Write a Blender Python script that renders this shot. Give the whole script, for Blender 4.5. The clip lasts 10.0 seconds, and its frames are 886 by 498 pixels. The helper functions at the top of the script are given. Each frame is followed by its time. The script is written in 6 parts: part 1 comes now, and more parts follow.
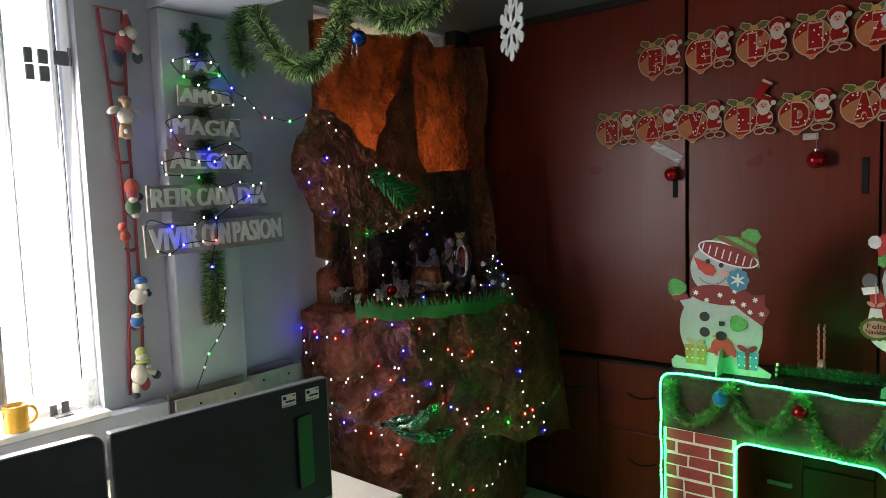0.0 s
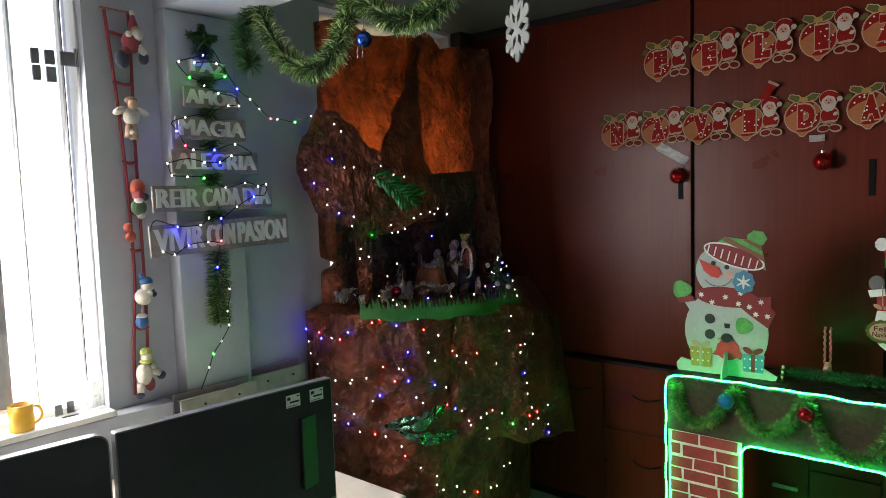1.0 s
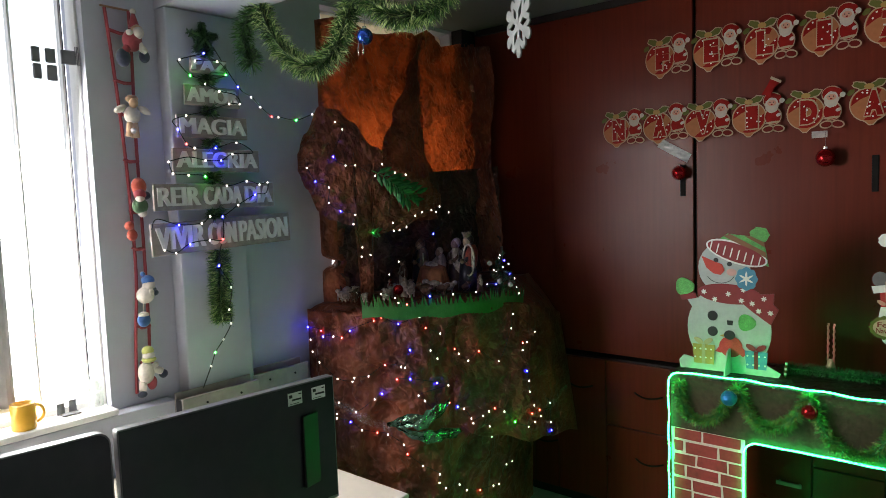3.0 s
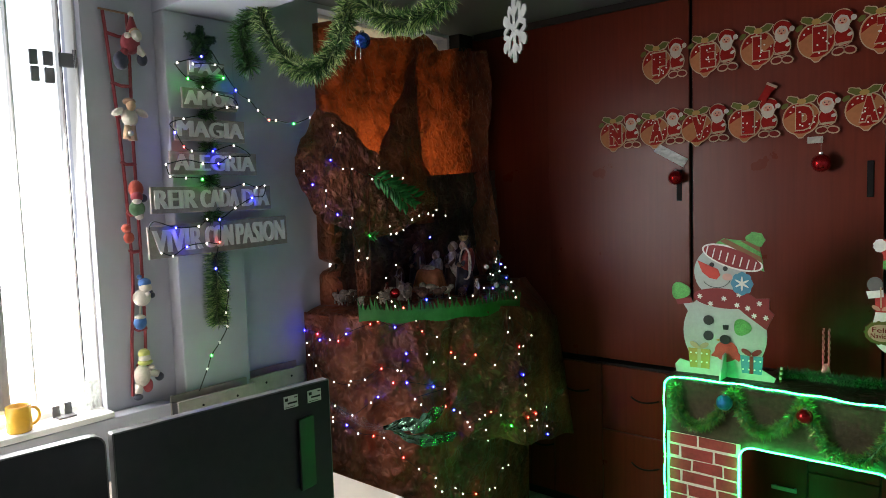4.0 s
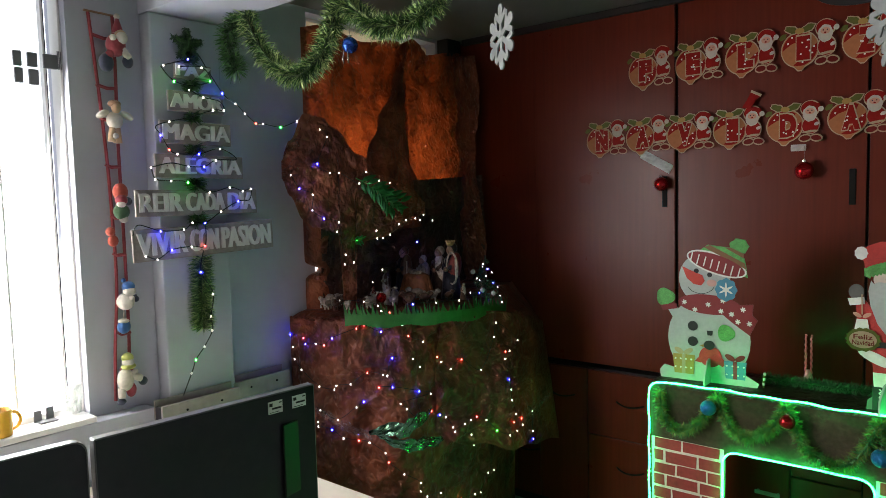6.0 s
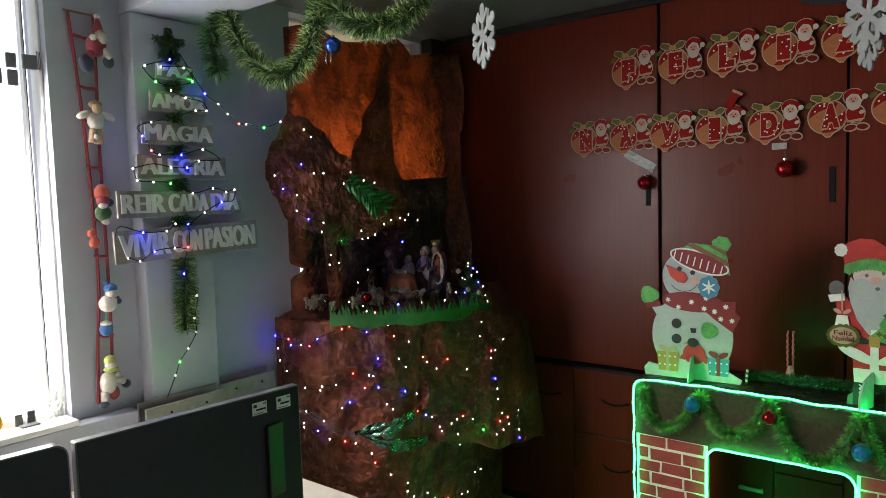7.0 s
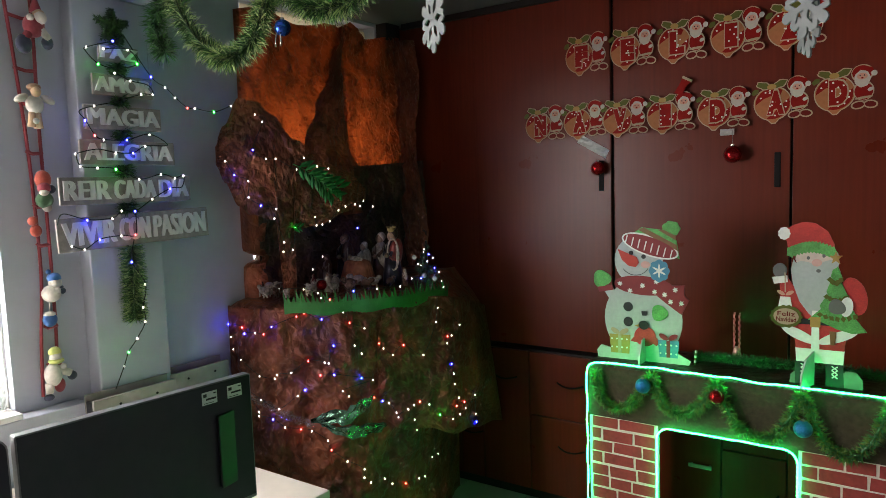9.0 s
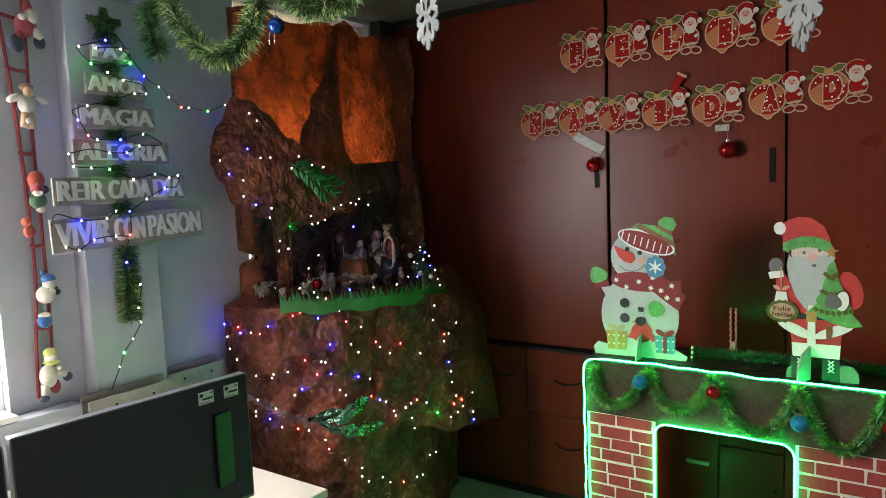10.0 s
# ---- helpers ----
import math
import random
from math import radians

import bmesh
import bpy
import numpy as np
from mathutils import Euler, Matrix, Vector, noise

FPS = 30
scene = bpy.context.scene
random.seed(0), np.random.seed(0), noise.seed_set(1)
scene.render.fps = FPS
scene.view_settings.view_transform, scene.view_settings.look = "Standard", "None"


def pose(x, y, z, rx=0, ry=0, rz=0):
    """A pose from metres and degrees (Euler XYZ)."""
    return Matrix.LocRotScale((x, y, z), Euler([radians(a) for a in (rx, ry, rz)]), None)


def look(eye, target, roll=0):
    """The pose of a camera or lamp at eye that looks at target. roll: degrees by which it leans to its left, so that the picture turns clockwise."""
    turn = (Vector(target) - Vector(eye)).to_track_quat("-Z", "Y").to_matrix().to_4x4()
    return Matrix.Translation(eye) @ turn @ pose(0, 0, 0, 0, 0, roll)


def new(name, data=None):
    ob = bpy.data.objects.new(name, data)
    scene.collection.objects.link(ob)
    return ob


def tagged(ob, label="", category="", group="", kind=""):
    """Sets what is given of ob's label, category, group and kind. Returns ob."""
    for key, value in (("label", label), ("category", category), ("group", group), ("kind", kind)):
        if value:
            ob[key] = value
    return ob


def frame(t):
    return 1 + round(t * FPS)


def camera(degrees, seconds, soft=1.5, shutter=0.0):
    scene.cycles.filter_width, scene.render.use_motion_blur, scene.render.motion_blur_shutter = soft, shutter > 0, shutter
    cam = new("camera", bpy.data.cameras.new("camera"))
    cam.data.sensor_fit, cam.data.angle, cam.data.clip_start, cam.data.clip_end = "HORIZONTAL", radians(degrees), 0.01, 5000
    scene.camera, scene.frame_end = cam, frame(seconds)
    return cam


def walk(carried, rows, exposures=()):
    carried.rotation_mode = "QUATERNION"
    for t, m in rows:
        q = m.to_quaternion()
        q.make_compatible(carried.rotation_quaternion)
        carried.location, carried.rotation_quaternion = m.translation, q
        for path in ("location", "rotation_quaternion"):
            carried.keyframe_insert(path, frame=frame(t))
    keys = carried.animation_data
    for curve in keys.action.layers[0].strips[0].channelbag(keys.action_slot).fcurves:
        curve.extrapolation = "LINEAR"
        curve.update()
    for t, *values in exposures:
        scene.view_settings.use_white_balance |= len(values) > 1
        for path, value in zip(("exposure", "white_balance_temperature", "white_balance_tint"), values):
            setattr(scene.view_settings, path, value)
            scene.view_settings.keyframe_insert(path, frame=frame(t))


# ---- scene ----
cam = camera(65.5, 10.0, soft=0.8)
PATH = [
    (0, pose(0.016, 0.007, 1.783, 85.15, 2.00, 39.90)),
    (0.5, pose(0.017, 0.011, 1.778, 85.17, 2.16, 40.19)),
    (1, pose(0.015, 0.008, 1.780, 85.32, 1.88, 40.30)),
    (1.5, pose(0.012, 0.012, 1.777, 85.14, 1.89, 40.24)),
    (2, pose(0.010, 0.015, 1.773, 85.02, 1.94, 40.62)),
    (2.5, pose(0.011, 0.013, 1.772, 85.19, 2.12, 40.54)),
    (4, pose(0.018, 0.011, 1.775, 85.53, 1.86, 40.26)),
    (4.5, pose(0.023, 0.009, 1.775, 85.93, 1.88, 40.33)),
    (5, pose(0.023, 0.007, 1.779, 86.01, 1.67, 40.15)),
    (6.5, pose(0.025, 0.017, 1.781, 85.73, 1.58, 38.73)),
    (7, pose(0.032, 0.018, 1.779, 85.76, 1.77, 38.19)),
    (7.5, pose(0.039, 0.022, 1.777, 85.57, 1.91, 37.57)),
    (8, pose(0.040, 0.029, 1.776, 85.28, 1.73, 36.58)),
    (8.5, pose(0.050, 0.034, 1.780, 84.91, 1.74, 35.68)),
    (9, pose(0.049, 0.036, 1.775, 84.54, 1.91, 34.90)),
    (9.5, pose(0.047, 0.040, 1.773, 84.11, 2.13, 34.71)),
    (10, pose(0.046, 0.039, 1.772, 84.39, 2.33, 34.52)),
]
EXPOSURES = [(0.0, -0.20), (2.5, -0.15), (5.0, -0.18), (7.0, -0.20), (8.5, -0.20), (9.3, 0.08), (10.0, 0.32)]
walk(cam, PATH, EXPOSURES)

# ---- world and lights ----
world = bpy.data.worlds.new("world")
scene.world = world
world.use_nodes = True
wn = world.node_tree
wbg = wn.nodes["Background"]
sky = wn.nodes.new("ShaderNodeTexSky")
sky.sky_type, sky.sun_disc = "NISHITA", False
sky.sun_elevation, sky.sun_rotation = radians(48), radians(250)
wn.links.new(sky.outputs[0], wbg.inputs[0])
wbg.inputs[1].default_value = 0.15

FLOOR_Z, CEIL_Z = 0.0, 2.70
WALL_X, CAB_Y = -2.58, 3.30


def area_lamp(name, m, sx, sy, watts, color):
    d = bpy.data.lights.new(name, "AREA")
    d.shape, d.size, d.size_y, d.energy, d.color = "RECTANGLE", sx, sy, watts, color
    ob = new(name, d)
    ob.matrix_world = m
    return ob


# daylight in the openings of the two windows
area_lamp("daylight_window", look((-2.74, 0.25, 1.66), (0, 0.25, 1.05)), 1.65, 1.22, 92, (1.0, 0.96, 0.93))
area_lamp("daylight_corner", look((-2.80, 2.72, 1.66), (0, 2.72, 1.66)), 0.95, 0.40, 5, (1.0, 0.93, 0.82))

# ---- materials ----


def material(name):
    m = bpy.data.materials.new(name)
    m.use_nodes = True
    return m, m.node_tree, m.node_tree.nodes["Principled BSDF"]


def simple(name, color, rough=0.5, metal=0.0, vary=0.15, scale=30.0, bump=0.1, sheen=0.0, trans=0.0, emit=None, power=0.0, spec=0.5):
    """A surface with two scales of variation in colour and a fine relief."""
    m, nt, b = material(name)
    tc = nt.nodes.new("ShaderNodeTexCoord")
    n1 = nt.nodes.new("ShaderNodeTexNoise")
    n1.inputs["Scale"].default_value, n1.inputs["Detail"].default_value = scale, 5
    n2 = nt.nodes.new("ShaderNodeTexNoise")
    n2.inputs["Scale"].default_value, n2.inputs["Detail"].default_value = scale * 0.13, 3
    for n in (n1, n2):
        nt.links.new(tc.outputs["Object"], n.inputs["Vector"])
    mixf = nt.nodes.new("ShaderNodeMath")
    mixf.operation = "ADD"
    nt.links.new(n1.outputs["Fac"], mixf.inputs[0])
    nt.links.new(n2.outputs["Fac"], mixf.inputs[1])
    ramp = nt.nodes.new("ShaderNodeMapRange")
    ramp.inputs["From Min"].default_value, ramp.inputs["From Max"].default_value = 0.6, 1.4
    nt.links.new(mixf.outputs[0], ramp.inputs["Value"])
    mx = nt.nodes.new("ShaderNodeMix")
    mx.data_type = "RGBA"
    c = Vector(color)
    mx.inputs["A"].default_value = (*(c * (1 - vary)), 1)
    mx.inputs["B"].default_value = (*[min(1, v * (1 + vary)) for v in c], 1)
    nt.links.new(ramp.outputs[0], mx.inputs["Factor"])
    nt.links.new(mx.outputs["Result"], b.inputs["Base Color"])
    b.inputs["Roughness"].default_value, b.inputs["Metallic"].default_value = rough, metal
    b.inputs["Specular IOR Level"].default_value = spec
    if sheen:
        b.inputs["Sheen Weight"].default_value = sheen
    if bump:
        bp = nt.nodes.new("ShaderNodeBump")
        bp.inputs["Strength"].default_value, bp.inputs["Distance"].default_value = bump, 0.004
        nt.links.new(mixf.outputs[0], bp.inputs["Height"])
        nt.links.new(bp.outputs[0], b.inputs["Normal"])
    if emit:
        b.inputs["Emission Color"].default_value, b.inputs["Emission Strength"].default_value = (*emit, 1), power
    if trans:
        tl = nt.nodes.new("ShaderNodeBsdfTranslucent")
        nt.links.new(mx.outputs["Result"], tl.inputs[0])
        ms = nt.nodes.new("ShaderNodeMixShader")
        ms.inputs[0].default_value = trans
        nt.links.new(b.outputs[0], ms.inputs[1])
        nt.links.new(tl.outputs[0], ms.inputs[2])
        nt.links.new(ms.outputs[0], nt.nodes["Material Output"].inputs[0])
    return m


def paper_material(name, dark, light, trans, glow):
    """Crumpled kraft paper: creases as ridges, sprayed dark blotches, light comes through it."""
    m, nt, b = material(name)
    N, Lk = nt.nodes, nt.links
    tc = N.new("ShaderNodeTexCoord")
    nz = N.new("ShaderNodeTexNoise")
    nz.inputs["Scale"].default_value, nz.inputs["Detail"].default_value = 5, 3
    Lk.new(tc.outputs["Object"], nz.inputs["Vector"])
    warp = N.new("ShaderNodeVectorMath")
    warp.operation = "MULTIPLY_ADD"
    warp.inputs[1].default_value = (0.12, 0.12, 0.12)
    Lk.new(nz.outputs["Color"], warp.inputs[0])
    Lk.new(tc.outputs["Object"], warp.inputs[2])
    st = N.new("ShaderNodeMapping")
    st.inputs["Scale"].default_value = (1.0, 1.0, 0.6)
    Lk.new(warp.outputs[0], st.inputs["Vector"])
    v = N.new("ShaderNodeTexNoise")
    v.noise_type, v.normalize = "RIDGED_MULTIFRACTAL", False
    v.inputs["Scale"].default_value, v.inputs["Detail"].default_value, v.inputs["Roughness"].default_value = 5.5, 6, 0.5
    v.inputs["Offset"].default_value, v.inputs["Gain"].default_value = 1.0, 1.6
    Lk.new(st.outputs[0], v.inputs["Vector"])
    v2 = N.new("ShaderNodeTexVoronoi")
    v2.feature, v2.inputs["Scale"].default_value = "DISTANCE_TO_EDGE", 24
    Lk.new(warp.outputs[0], v2.inputs["Vector"])
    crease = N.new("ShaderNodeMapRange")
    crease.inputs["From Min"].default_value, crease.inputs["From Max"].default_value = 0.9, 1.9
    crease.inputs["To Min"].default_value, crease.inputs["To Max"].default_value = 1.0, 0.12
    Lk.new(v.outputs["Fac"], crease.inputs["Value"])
    big = N.new("ShaderNodeTexNoise")
    big.inputs["Scale"].default_value, big.inputs["Detail"].default_value = 3.2, 6
    Lk.new(tc.outputs["Object"], big.inputs["Vector"])
    br = N.new("ShaderNodeMapRange")
    br.inputs["From Min"].default_value, br.inputs["From Max"].default_value = 0.36, 0.66
    Lk.new(big.outputs["Fac"], br.inputs["Value"])
    mx = N.new("ShaderNodeMix")
    mx.data_type = "RGBA"
    mx.inputs["A"].default_value, mx.inputs["B"].default_value = (*dark, 1), (*light, 1)
    Lk.new(br.outputs[0], mx.inputs["Factor"])
    # darkens the crease lines in the base colour, on top of the bump
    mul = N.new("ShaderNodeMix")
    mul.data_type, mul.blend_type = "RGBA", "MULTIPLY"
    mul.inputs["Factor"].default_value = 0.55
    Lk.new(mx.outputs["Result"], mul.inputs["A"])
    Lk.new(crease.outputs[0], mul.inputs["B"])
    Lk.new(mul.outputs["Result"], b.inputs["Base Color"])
    b.inputs["Roughness"].default_value = 0.48
    hsum = N.new("ShaderNodeMath")
    hsum.operation = "MULTIPLY_ADD"
    hsum.inputs[1].default_value = 1.2
    Lk.new(v2.outputs["Distance"], hsum.inputs[0])
    Lk.new(v.outputs["Fac"], hsum.inputs[2])
    bp = N.new("ShaderNodeBump")
    bp.inputs["Strength"].default_value, bp.inputs["Distance"].default_value = 0.8, 0.015
    Lk.new(hsum.outputs[0], bp.inputs["Height"])
    Lk.new(bp.outputs[0], b.inputs["Normal"])
    tl = N.new("ShaderNodeBsdfTranslucent")
    tm = N.new("ShaderNodeMix")
    tm.data_type, tm.blend_type = "RGBA", "MULTIPLY"
    tm.inputs["Factor"].default_value = 0.85
    tm.inputs["A"].default_value = (*glow, 1)
    Lk.new(crease.outputs[0], tm.inputs["B"])
    Lk.new(tm.outputs["Result"], tl.inputs[0])
    Lk.new(bp.outputs[0], tl.inputs["Normal"])
    ms = N.new("ShaderNodeMixShader")
    ms.inputs[0].default_value = trans
    Lk.new(b.outputs[0], ms.inputs[1])
    Lk.new(tl.outputs[0], ms.inputs[2])
    Lk.new(ms.outputs[0], N["Material Output"].inputs[0])
    return m


def laminate_material():
    """Dark mahogany laminate with upright grain, smudges in the gloss."""
    m, nt, b = material("mahogany_laminate")
    N, Lk = nt.nodes, nt.links
    tc = N.new("ShaderNodeTexCoord")
    mp = N.new("ShaderNodeMapping")
    mp.inputs["Scale"].default_value = (26, 26, 1.1)
    Lk.new(tc.outputs["Object"], mp.inputs["Vector"])
    g = N.new("ShaderNodeTexNoise")
    g.inputs["Scale"].default_value, g.inputs["Detail"].default_value = 2.2, 8
    Lk.new(mp.outputs[0], g.inputs["Vector"])
    mx = N.new("ShaderNodeMix")
    mx.data_type = "RGBA"
    mx.inputs["A"].default_value, mx.inputs["B"].default_value = (0.098, 0.0120, 0.0050, 1), (0.172, 0.0230, 0.0096, 1)
    Lk.new(g.outputs["Fac"], mx.inputs["Factor"])
    Lk.new(mx.outputs["Result"], b.inputs["Base Color"])
    sm = N.new("ShaderNodeTexNoise")
    sm.inputs["Scale"].default_value, sm.inputs["Detail"].default_value = 5, 6
    Lk.new(tc.outputs["Object"], sm.inputs["Vector"])
    b.inputs["Specular IOR Level"].default_value = 0.23
    rr = N.new("ShaderNodeMapRange")
    rr.inputs["From Min"].default_value, rr.inputs["From Max"].default_value = 0.3, 0.7
    rr.inputs["To Min"].default_value, rr.inputs["To Max"].default_value = 0.27, 0.36
    Lk.new(sm.outputs["Fac"], rr.inputs["Value"])
    Lk.new(rr.outputs[0], b.inputs["Roughness"])
    bp = N.new("ShaderNodeBump")
    bp.inputs["Strength"].default_value, bp.inputs["Distance"].default_value = 0.06, 0.002
    Lk.new(g.outputs["Fac"], bp.inputs["Height"])
    Lk.new(bp.outputs[0], b.inputs["Normal"])
    return m


M_WALL = simple("grey_wall_paint", (0.46, 0.48, 0.55), 0.75, vary=0.05, scale=14, bump=0.12)
# ceiling colour set far below the walls: the shade up there is put in
M_CEIL = simple("shaded_ceiling_paint", (0.13, 0.13, 0.125), 0.8, vary=0.06, scale=10)
M_WHITE = simple("white_paint", (0.78, 0.78, 0.76), 0.45, vary=0.04)
M_LAM = laminate_material()
M_GAP = simple("dark_gap", (0.012, 0.008, 0.008), 0.7)
M_FLOOR = simple("floor_tile", (0.55, 0.54, 0.5), 0.25, vary=0.12, scale=9)
M_JOINT = simple("floor_joint", (0.12, 0.12, 0.11), 0.9)
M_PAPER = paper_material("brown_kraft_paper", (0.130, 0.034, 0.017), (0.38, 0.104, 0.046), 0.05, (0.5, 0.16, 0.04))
M_PAPER_THIN = paper_material("thin_kraft_paper", (0.09, 0.034, 0.016), (0.24, 0.085, 0.034), 0.22, (0.92, 0.14, 0.022))
# a darker, opaque version of the brown paper for the cave's back
M_PAPER_DARK = paper_material("darker_kraft_paper", (0.045, 0.020, 0.014), (0.13, 0.05, 0.03), 0.0, (0.1, 0.04, 0.01))
M_BLACK = simple("black_plastic", (0.012, 0.012, 0.014), 0.35, vary=0.1, bump=0.03)
M_SCREEN = simple("dark_screen", (0.038, 0.039, 0.047), 0.22, vary=0.1, bump=0.0)
M_DESK = simple("cream_desk_top", (0.66, 0.60, 0.51), 0.4, vary=0.05)
M_BLIND = simple("cream_blind", (0.85, 0.76, 0.60), 0.8, trans=0.6)
M_MANTEL = paper_material("dark_wood_paper", (0.014, 0.008, 0.006), (0.045, 0.022, 0.016), 0.02, (0.1, 0.05, 0.02))
M_FUZZ = simple("brown_fleece", (0.060, 0.036, 0.024), 0.95, vary=0.45, scale=55, bump=0.9, sheen=0.4, spec=0.1)
M_BRICK = simple("painted_red_brick", (0.34, 0.036, 0.032), 0.7, vary=0.3, scale=60)
M_MORTAR = simple("cream_mortar", (0.80, 0.72, 0.62), 0.85, vary=0.12, scale=80)
M_LED = simple("green_led_rope", (0.6, 0.9, 0.65), 0.4, vary=0.0, bump=0, emit=(0.012, 1.0, 0.15), power=46)

M_SKYGLOW = simple("overcast_glow", (0.9, 0.92, 0.95), 1.0, vary=0.0, bump=0, emit=(0.95, 0.97, 1.0), power=1.7)

# ---- mesh helpers ----


def box(bm, x0, x1, y0, y1, z0, z1, bev=0.0, m=None):
    r = bmesh.ops.create_cube(bm, size=1)
    vs = r["verts"]
    for v in vs:
        v.co = Vector((x0 + (v.co.x + 0.5) * (x1 - x0), y0 + (v.co.y + 0.5) * (y1 - y0), z0 + (v.co.z + 0.5) * (z1 - z0)))
    if bev:
        es = list({e for v in vs for e in v.link_edges})
        r2 = bmesh.ops.bevel(bm, geom=es, offset=bev, segments=2, affect="EDGES", profile=0.5)
        vs = list({v for f in r2["faces"] for v in f.verts} | {v for v in vs if v.is_valid})
    if m is not None:
        bmesh.ops.transform(bm, matrix=m, verts=vs)
    return vs


def ball(bm, p, r, squash=(1, 1, 1), seg=14, turn=None):
    res = bmesh.ops.create_uvsphere(bm, u_segments=seg, v_segments=max(6, seg * 2 // 3), radius=r)
    m = Matrix.Translation(p) @ (turn or Matrix()) @ Matrix.Diagonal((*squash, 1))
    bmesh.ops.transform(bm, matrix=m, verts=res["verts"])
    return res["verts"]


def cyl(bm, p, q, r0, r1=None, seg=10):
    p, q = Vector(p), Vector(q)
    d = q - p
    res = bmesh.ops.create_cone(bm, cap_ends=True, segments=seg, radius1=r0, radius2=r0 if r1 is None else r1, depth=d.length)
    bmesh.ops.transform(bm, matrix=Matrix.Translation((p + q) / 2) @ d.to_track_quat("Z", "Y").to_matrix().to_4x4(), verts=res["verts"])
    return res["verts"]


def dense(pts, k):
    """k steps between each two points."""
    out = []
    for a, b in zip(pts, pts[1:]):
        out += [Vector(a).lerp(Vector(b), i / k) for i in range(k)]
    return out + [Vector(pts[-1])]


def beaded(i):
    """The radius of a light rope, which swells at each lamp."""
    return 0.0034 + 0.0011 * math.sin(i * 2.1)


def tube(bm, pts, r, seg=6, closed=False):
    """A tube along points; r is its radius or a function of the point's number."""
    pts = [Vector(p) for p in pts]
    rings = []
    n = len(pts)
    for i, p in enumerate(pts):
        a = pts[(i - 1) % n] if (closed or i) else p
        b = pts[(i + 1) % n] if (closed or i < n - 1) else p
        t = (b - a).normalized()
        u = t.orthogonal() if not rings else (last - t * last.dot(t))
        u = u.normalized()
        last = u
        w = t.cross(u)
        rings.append([bm.verts.new(p + (u * math.cos(2 * math.pi * k / seg) + w * math.sin(2 * math.pi * k / seg)) * (r(i) if callable(r) else r)) for k in range(seg)])
    for i in range(n if closed else n - 1):
        A, B = rings[i], rings[(i + 1) % n]
        for k in range(seg):
            bm.faces.new((A[k], A[(k + 1) % seg], B[(k + 1) % seg], B[k]))
    if not closed:
        bm.faces.new(rings[0][::-1])
        bm.faces.new(rings[-1])


def plate(bm, outline, thick, m=Matrix()):
    """A flat cut-out: outline in x, z, thickness towards -y from y = 0."""
    front = [bm.verts.new(m @ Vector((x, -thick, z))) for x, z in outline]
    back = [bm.verts.new(m @ Vector((x, 0, z))) for x, z in outline]
    n = len(outline)
    bm.faces.new(front)
    bm.faces.new(back[::-1])
    for i in range(n):
        bm.faces.new((front[i], back[i], back[(i + 1) % n], front[(i + 1) % n]))


def mesh_ob(name, bm, mat, smooth=False):
    bmesh.ops.recalc_face_normals(bm, faces=bm.faces)
    me = bpy.data.meshes.new(name)
    bm.to_mesh(me)
    bm.free()
    for m in mat if isinstance(mat, (list, tuple)) else [mat]:
        me.materials.append(m)
    if smooth:
        for p in me.polygons:
            p.use_smooth = True
    return new(name, me)


def thing(name, label, category, at=(0, 0, 0), group=""):
    ob = new(name)
    ob.empty_display_size = 0.05
    ob.location = at
    return tagged(ob, label, category, group)


def part(name, bm, mat, parent, label="", smooth=False):
    """One mesh object under a thing; the mesh is written in world places and moved into the parent's."""
    ob = mesh_ob(name, bm, mat, smooth)
    root, off = parent, Vector()
    while root:
        off += root.location
        root = root.parent
    ob.data.transform(Matrix.Translation(-off))
    ob.parent = parent
    if label:
        ob["label"] = label
    return ob


def structure(name, bm, mat, label="", category=""):
    return tagged(mesh_ob(name, bm, mat), label, category, kind="structure")


def sheet(rows, thick=0.0):
    """A bmesh surface through a grid of points (rows of equal length)."""
    bm = bmesh.new()
    g = [[bm.verts.new(p) for p in row] for row in rows]
    for i in range(len(g) - 1):
        for j in range(len(g[0]) - 1):
            bm.faces.new((g[i][j], g[i][j + 1], g[i + 1][j + 1], g[i + 1][j]))
    if thick:
        bm.normal_update()
        bmesh.ops.solidify(bm, geom=bm.faces[:], thickness=thick)
    return bm


def crumple(rows, amp, seed):
    """Jitters the inner points of a grid, for the small facets of crumpled paper."""
    rnd = random.Random(seed)
    for row in rows[1:-1]:
        for q in row[1:-1]:
            q += Vector((rnd.uniform(-1, 1), rnd.uniform(-1, 1), rnd.uniform(-1, 1))) * amp
            q.x = max(q.x, WALL_X + 0.01)
            q.y = min(q.y, CAB_Y - 0.014)
    return rows


def ridged(p, s=1.0):
    """Sharp folds as in crumpled paper, about -1 to 1."""
    q = Vector(p) * s
    a = 1 - abs(noise.noise(q * 1.0)) * 2.6
    b = 1 - abs(noise.noise(q * 2.3 + Vector((7, 3, 1)))) * 2.6
    c = 1 - abs(noise.noise(q * 5.1 + Vector((2, 9, 4)))) * 2.6
    return 0.55 * a + 0.3 * b + 0.15 * c


# ---- structure ----
bm = bmesh.new()
box(bm, -3.0, 3.0, -3.0, 3.9, -0.1, -0.004)
floor = structure("floor", bm, M_JOINT, "pale square floor tiles with dark joints", "floor")
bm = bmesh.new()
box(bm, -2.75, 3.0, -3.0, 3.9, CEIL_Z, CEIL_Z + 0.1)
structure("ceiling", bm, M_CEIL, "plain painted ceiling, its colour darkened for shade", "ceiling")

